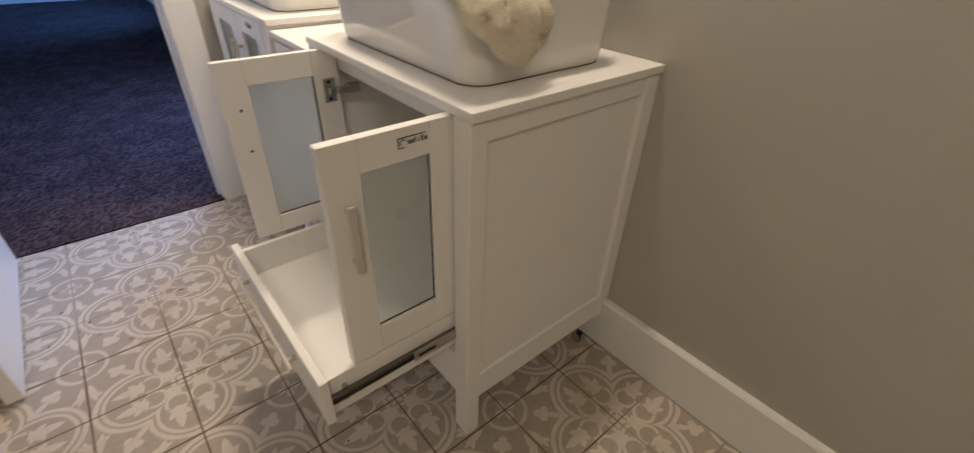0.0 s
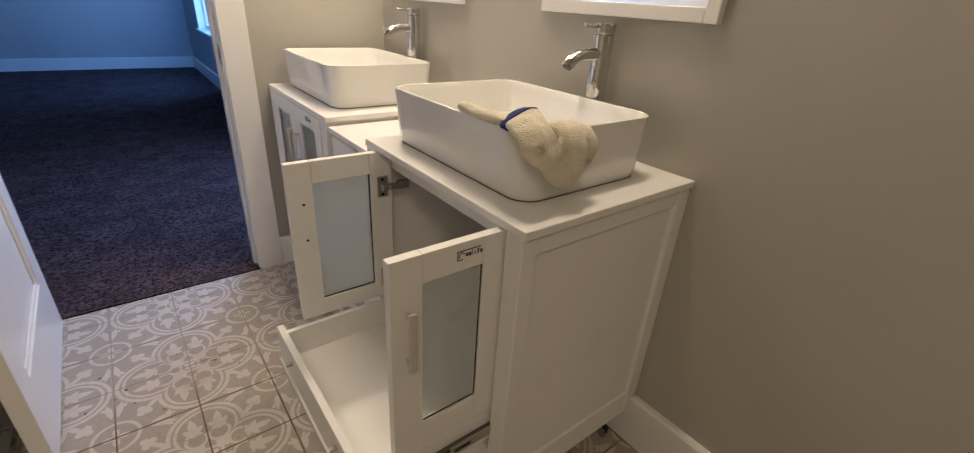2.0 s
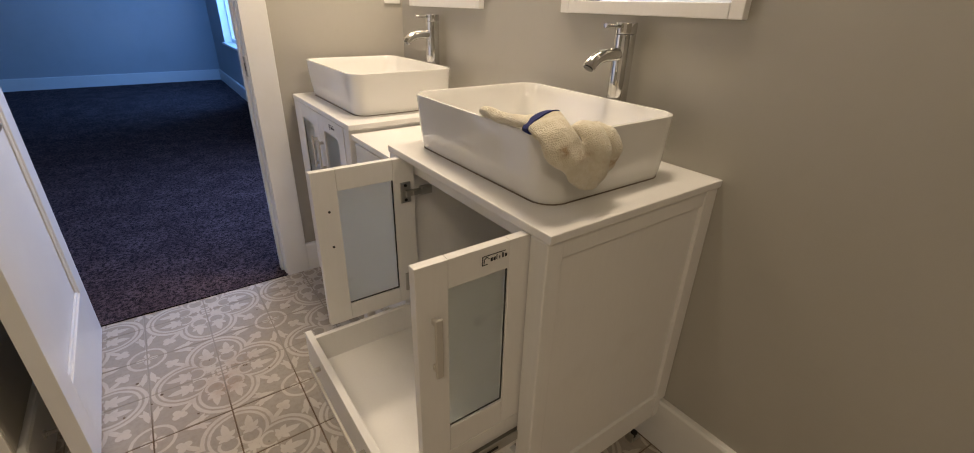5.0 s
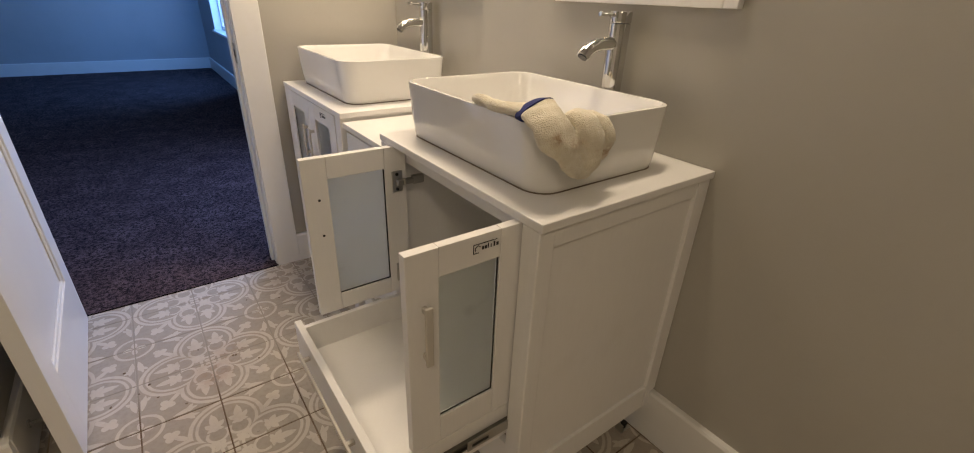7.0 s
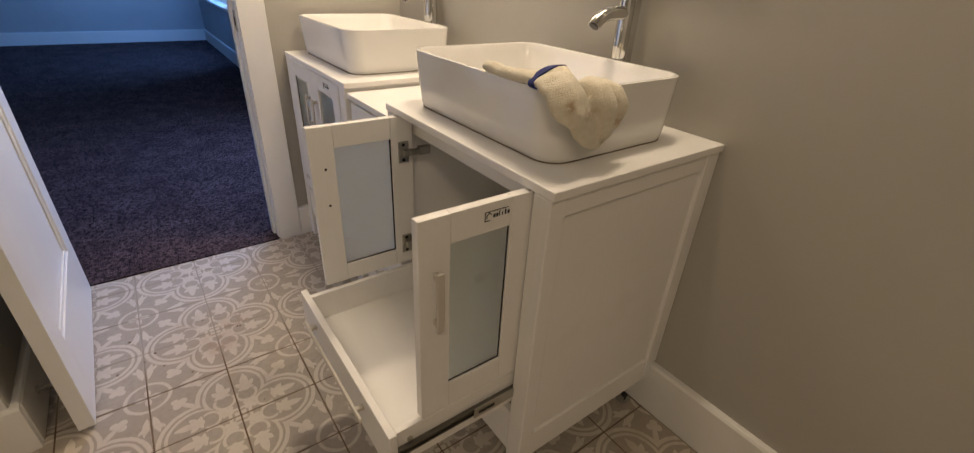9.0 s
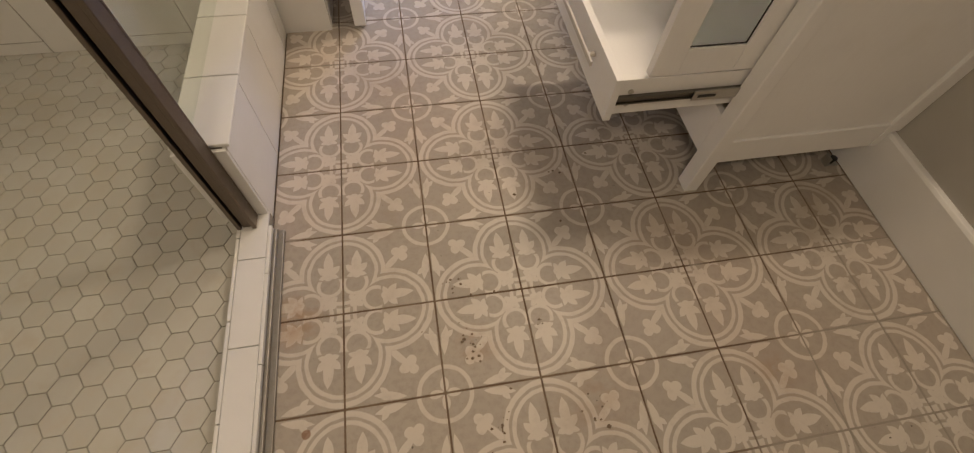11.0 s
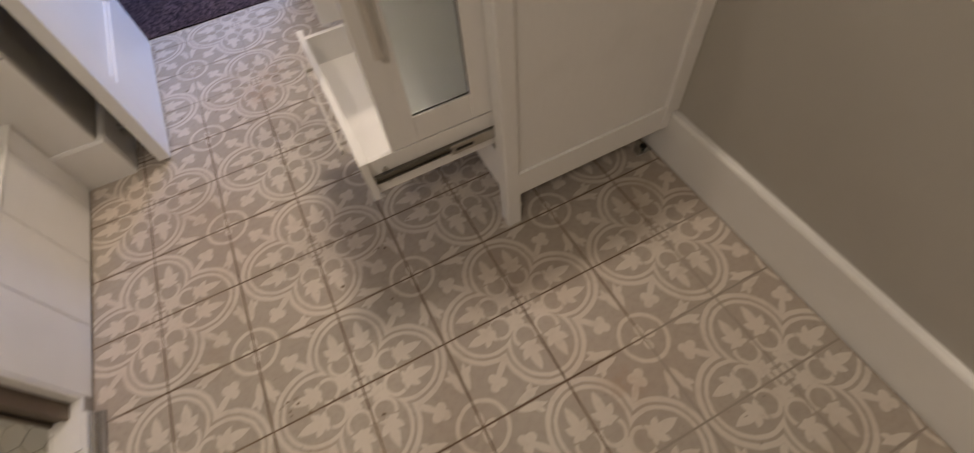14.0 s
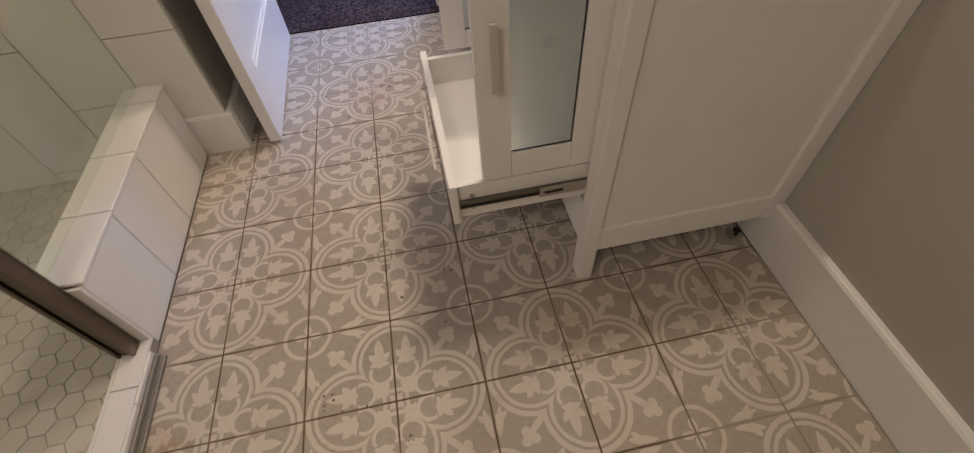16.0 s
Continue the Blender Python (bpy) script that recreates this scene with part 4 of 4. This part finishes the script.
# ---- cloth mitt over the sink's rim ----
def mitt():
    base = (0.15, 0.10, 0.935)
    g = thing("wash_mitt", base, "stained cream terry wash mitt with navy band over the sink", "wash mitt")

    def lump(bm, pts, radii, amp, n=28, up=(0, 0, 1), steps=6, up2=None):
        """A soft tube through pts with noise on its skin."""
        P, R = [], []
        for i in range(len(pts) - 1):
            for s in range(steps):
                t = s / steps
                q = [pts[max(i - 1, 0)], pts[i], pts[i + 1], pts[min(i + 2, len(pts) - 1)]]
                P.append(sum((Vector(a) * w for a, w in zip(q, (-0.5 * t + t * t - 0.5 * t ** 3, 1 - 2.5 * t * t + 1.5 * t ** 3, 0.5 * t + 2 * t * t - 1.5 * t ** 3, -0.5 * t * t + 0.5 * t ** 3))), Vector()))
                k = t * t * (3 - 2 * t)
                R.append(tuple(radii[i][j] * (1 - k) + radii[i + 1][j] * k for j in (0, 1)))
        P.append(Vector(pts[-1]))
        R.append(radii[-1])
        k = len(P) - 1
        tube(bm, P, R, n, [Vector(up).lerp(Vector(up2), i / k) for i in range(k + 1)] if up2 else up)
        for v in bm.verts:
            v.co += Vector((noise.noise(v.co * 45), noise.noise(v.co * 45 + Vector((7, 0, 0))), noise.noise(v.co * 45 + Vector((0, 9, 0))))) * amp
            v.co += Vector((noise.noise(v.co * 160), noise.noise(v.co * 160 + Vector((3, 0, 0))), noise.noise(v.co * 160 + Vector((0, 5, 0))))) * amp * 0.3

    bm = bmesh.new()
    lump(bm, [(0.137, 0.276, 0.942), (0.134, 0.252, 0.944), (0.131, 0.215, 0.943), (0.135, 0.175, 0.943), (0.152, 0.142, 0.945)],
         [(0.007, 0.007), (0.012, 0.011), (0.012, 0.011), (0.015, 0.011), (0.030, 0.011)], 0.002)
    part("cuff", at_base(bm, base), TERRY, g, smooth=True)
    bm = bmesh.new()
    lump(bm, [(0.155, 0.143, 0.946), (0.153, 0.110, 0.949), (0.146, 0.081, 0.940), (0.151, 0.061, 0.917), (0.182, 0.054, 0.886), (0.218, 0.055, 0.856), (0.238, 0.063, 0.832)],
         [(0.030, 0.011), (0.036, 0.0118), (0.033, 0.0145), (0.033, 0.016), (0.035, 0.011), (0.026, 0.008), (0.008, 0.005)], 0.0024, 40, (-0.35, -0.3, 0.9), up2=(-0.1, -1, 0.1))
    lump(bm, [(0.214, 0.108, 0.930), (0.216, 0.086, 0.940), (0.220, 0.062, 0.931), (0.227, 0.050, 0.902), (0.233, 0.052, 0.868), (0.238, 0.062, 0.833)],
         [(0.012, 0.008), (0.022, 0.012), (0.027, 0.016), (0.028, 0.019), (0.021, 0.016), (0.008, 0.006)], 0.0024, 36, (0.0, -0.3, 0.93), up2=(0.1, -1, 0.2))
    body = part("hand_piece", at_base(bm, base), TERRY, g, "limp folded body of the mitt", True)
    weld = body.modifiers.new("weld", 'REMESH')
    weld.mode, weld.voxel_size, weld.use_smooth_shade = 'VOXEL', 0.0026, True
    ease = body.modifiers.new("ease", 'SMOOTH')
    ease.factor, ease.iterations = 0.5, 14
    bm = bmesh.new()
    lump(bm, [(0.248, 0.106, 0.926), (0.256, 0.086, 0.934), (0.265, 0.066, 0.924), (0.273, 0.059, 0.900), (0.271, 0.062, 0.873), (0.264, 0.070, 0.852)],
         [(0.010, 0.008), (0.016, 0.011), (0.020, 0.014), (0.021, 0.015), (0.016, 0.011), (0.005, 0.004)], 0.003, 30, (0.2, -0.3, 0.93), up2=(0.1, -1, 0.2))
    part("thumb", at_base(bm, base), TERRY, g, "folded stained thumb", True)
    bm = bmesh.new()
    lump(bm, [(0.1545, 0.134, 0.9480), (0.1540, 0.125, 0.9490), (0.1535, 0.116, 0.9495)], [(0.0350, 0.0125), (0.0370, 0.0132), (0.0378, 0.0138)], 0.0012, 40, (-0.35, -0.3, 0.9))
    part("band", at_base(bm, base), BLUE_BAND, g, "navy blue stitched band", True)


mitt()


def floor_clip():
    base = (0.535, 0.045, 0.0)
    c = thing("metal_clip", base, "dark metal bracket lying under the vanity by the baseboard", "bracket")
    bm = bmesh.new()
    box(bm, -0.022, 0.020, -0.012, 0.012, 0.0002, 0.003, bev=0.0008)
    box(bm, -0.022, -0.018, -0.012, 0.012, 0.003, 0.030, bev=0.0008)
    part("bracket", bm, METAL_STEEL, c)
    bm = bmesh.new()
    cyl(bm, (0.0, 0, 0.003), (0.0, 0, 0.018), 0.007, n=14, bev=0.001)
    cyl(bm, (0.0, 0, 0.018), (0.0, 0, 0.022), 0.010, n=14, bev=0.001)
    part("knob", bm, BLACK_PLASTIC, c, smooth=True)


floor_clip()


def floor_crumbs():
    """Bits of dry dirt and plaster dropped on the tiles, in loose clusters."""
    r = random.Random(11)
    bm = bmesh.new()
    spots = [(-0.533, -0.30, 14, 0.012), (-0.533, -0.338, 7, 0.008), (-0.551, -0.165, 9, 0.010), (-0.487, -0.48, 12, 0.018), (-0.363, 0.058, 2, 0.002),
             (-0.376, -0.283, 4, 0.006), (-0.303, -0.469, 8, 0.022), (-0.254, 0.12, 3, 0.012), (-0.288, -0.517, 2, 0.003), (-0.629, 1.081, 1, 0.001),
             (-0.551, 0.91, 1, 0.001), (-0.569, 0.984, 1, 0.001), (-0.33, 0.984, 2, 0.002), (-0.486, 0.838, 1, 0.001), (-0.665, 0.94, 1, 0.001), (-0.4, -0.1, 14, 0.30), (-0.4, 0.9, 12, 0.28)]
    for x, y, n, spread in spots:
        for _ in range(n):
            px, py, size = x + r.gauss(0, spread), y + r.gauss(0, spread), r.uniform(0.0010, 0.0032) if n > 2 else r.uniform(0.0026, 0.0044)
            if not (-0.92 < px < 0.5 and -1.3 < py < 1.45):
                continue
            res = bmesh.ops.create_icosphere(bm, subdivisions=1, radius=size)
            for v in res["verts"]:
                v.co = Vector((v.co.x * r.uniform(0.7, 1.6), v.co.y * r.uniform(0.7, 1.4), v.co.z * 0.5))
            bmesh.ops.translate(bm, vec=(px, py, size * 0.45), verts=res["verts"])
    tagged(finish("floor_crumbs", bm, CRUMB), "brown crumbs of dried dirt scattered on the floor", "crumbs", kind="stuff")


CRUMB = painted("dry_dirt", (0.19, 0.135, 0.09), (0.11, 0.075, 0.05), 0.9)
floor_crumbs()


# ---- pieces: floor tiles, wall tiles, hexagons ----
G = 0.2
floor = structure("floor", bm_box(-0.962, WX, BACKY, 1.5025, -0.06, -0.0016), FLOOR_GROUT, "brown grouted floor of printed patterned tiles", "floor")
tile_bm = bm_box(-G / 2 + 0.0020, G / 2 - 0.0020, -G / 2 + 0.0020, G / 2 - 0.0020, -0.008, 0.0, bev=0.0009, seg=1)
tile_ob = finish("tile", tile_bm, FLOOR_TILE)
tile_mesh = tile_ob.data
tile_ob.parent = floor
tile_ob.location = (-0.1, -0.1, 0.0)
cut = {}
rng = random.Random(4)
for i in range(-5, 3):
    for j in range(-12, 8):
        if (i, j) == (-1, -1):
            continue
        x0, x1, y0, y1 = i * G, (i + 1) * G, j * G, (j + 1) * G
        x0, x1, y1 = max(x0, -0.9615), min(x1, WX - 0.0205), min(y1, 1.5020)
        if x1 - x0 < 0.01 or y1 - y0 < 0.01:
            continue
        full = abs(x1 - x0 - G) < 1e-6 and abs(y1 - y0 - G) < 1e-6
        if full:
            me = tile_mesh
        else:
            key = (round(x1 - x0, 4), round(y1 - y0, 4))
            if key not in cut:
                b2 = bm_box(-key[0] / 2 + 0.0020, key[0] / 2 - 0.0020, -key[1] / 2 + 0.0020, key[1] / 2 - 0.0020, -0.008, 0.0, bev=0.0009, seg=1)
                me2 = bpy.data.meshes.new("tile")
                b2.to_mesh(me2)
                b2.free()
                me2.materials.append(FLOOR_TILE)
                cut[key] = me2
            me = cut[key]
        ob = new("tile", me)
        ob.parent = floor
        ob.location = ((x0 + x1) / 2, (y0 + y1) / 2, rng.uniform(-0.0006, 0.0002))

# shower end wall tiles
wall_end = bpy.data.objects["wall_shower_end"]
wt = {}
x = -0.8395
k = 0
while x > SHX + 0.01:
    xa = max(SHX, x - (0.1905 if k == 0 else 0.2065))
    z = SHZ
    top = 0.018 if k % 2 == 0 else 0.225
    while z < CEIL - 0.001:
        zb = min(top, CEIL)
        key = (round(x - xa, 4), round(zb - z, 4))
        if key not in wt:
            b2 = bm_box(-key[0] / 2 + 0.0015, key[0] / 2 - 0.0015, -0.0045, 0.0045, -key[1] / 2 + 0.0015, key[1] / 2 - 0.0015, bev=0.0008, seg=1)
            me2 = bpy.data.meshes.new("tile")
            b2.to_mesh(me2)
            b2.free()
            me2.materials.append(CERAMIC_TILE)
            wt[key] = me2
        ob = new("tile", wt[key])
        ob.parent = wall_end
        ob.location = ((x + xa) / 2, TILEY + 0.0047, (z + zb) / 2)
        z = zb
        top += 0.4
    x = xa
    k += 1

# hexagons
shower_floor = bpy.data.objects["shower_floor"]
HF = 0.0585
hr = (HF / 2 - 0.0011) / math.cos(math.pi / 6)


def hexagon(bm, cx, cy, z1):
    vs = [[bm.verts.new((cx + (hr - d) * math.cos(math.pi / 3 * k), cy + (hr - d) * math.sin(math.pi / 3 * k), zz)) for k in range(6)] for d, zz in ((0, z1 - 0.006), (0, z1 - 0.0006), (0.0007, z1))]
    for a, b in zip(vs, vs[1:]):
        for k in range(6):
            bm.faces.new((a[k], a[(k + 1) % 6], b[(k + 1) % 6], b[k]))
    bm.faces.new(vs[-1])


bm = bmesh.new()
hexagon(bm, 0, 0, 0)
hm = bpy.data.meshes.new("hex_tile")
bm.to_mesh(hm)
bm.free()
hm.materials.append(HEX_TILE)
rest = bmesh.new()
count = 0
for k in range(22):
    x = -1.048 - k * HF * 0.866
    for r in range(55):
        y = TILEY + 0.012 - r * HF - (HF / 2 if k % 2 else 0)
        if x < SHX + 0.02:
            continue
        if (x + 1.53) ** 2 + (y + 0.40) ** 2 < 0.055 ** 2:
            continue
        if -0.46 < y and x > -1.72 and count < 300:
            ob = new("hex_tile", hm)
            ob.parent = shower_floor
            ob.location = (x, y, SHZ + rng.uniform(-0.0004, 0.0004))
            count += 1
        else:
            hexagon(rest, x, y, SHZ)
tagged(part("hex_tile", rest, HEX_TILE, shower_floor), kind="stuff")
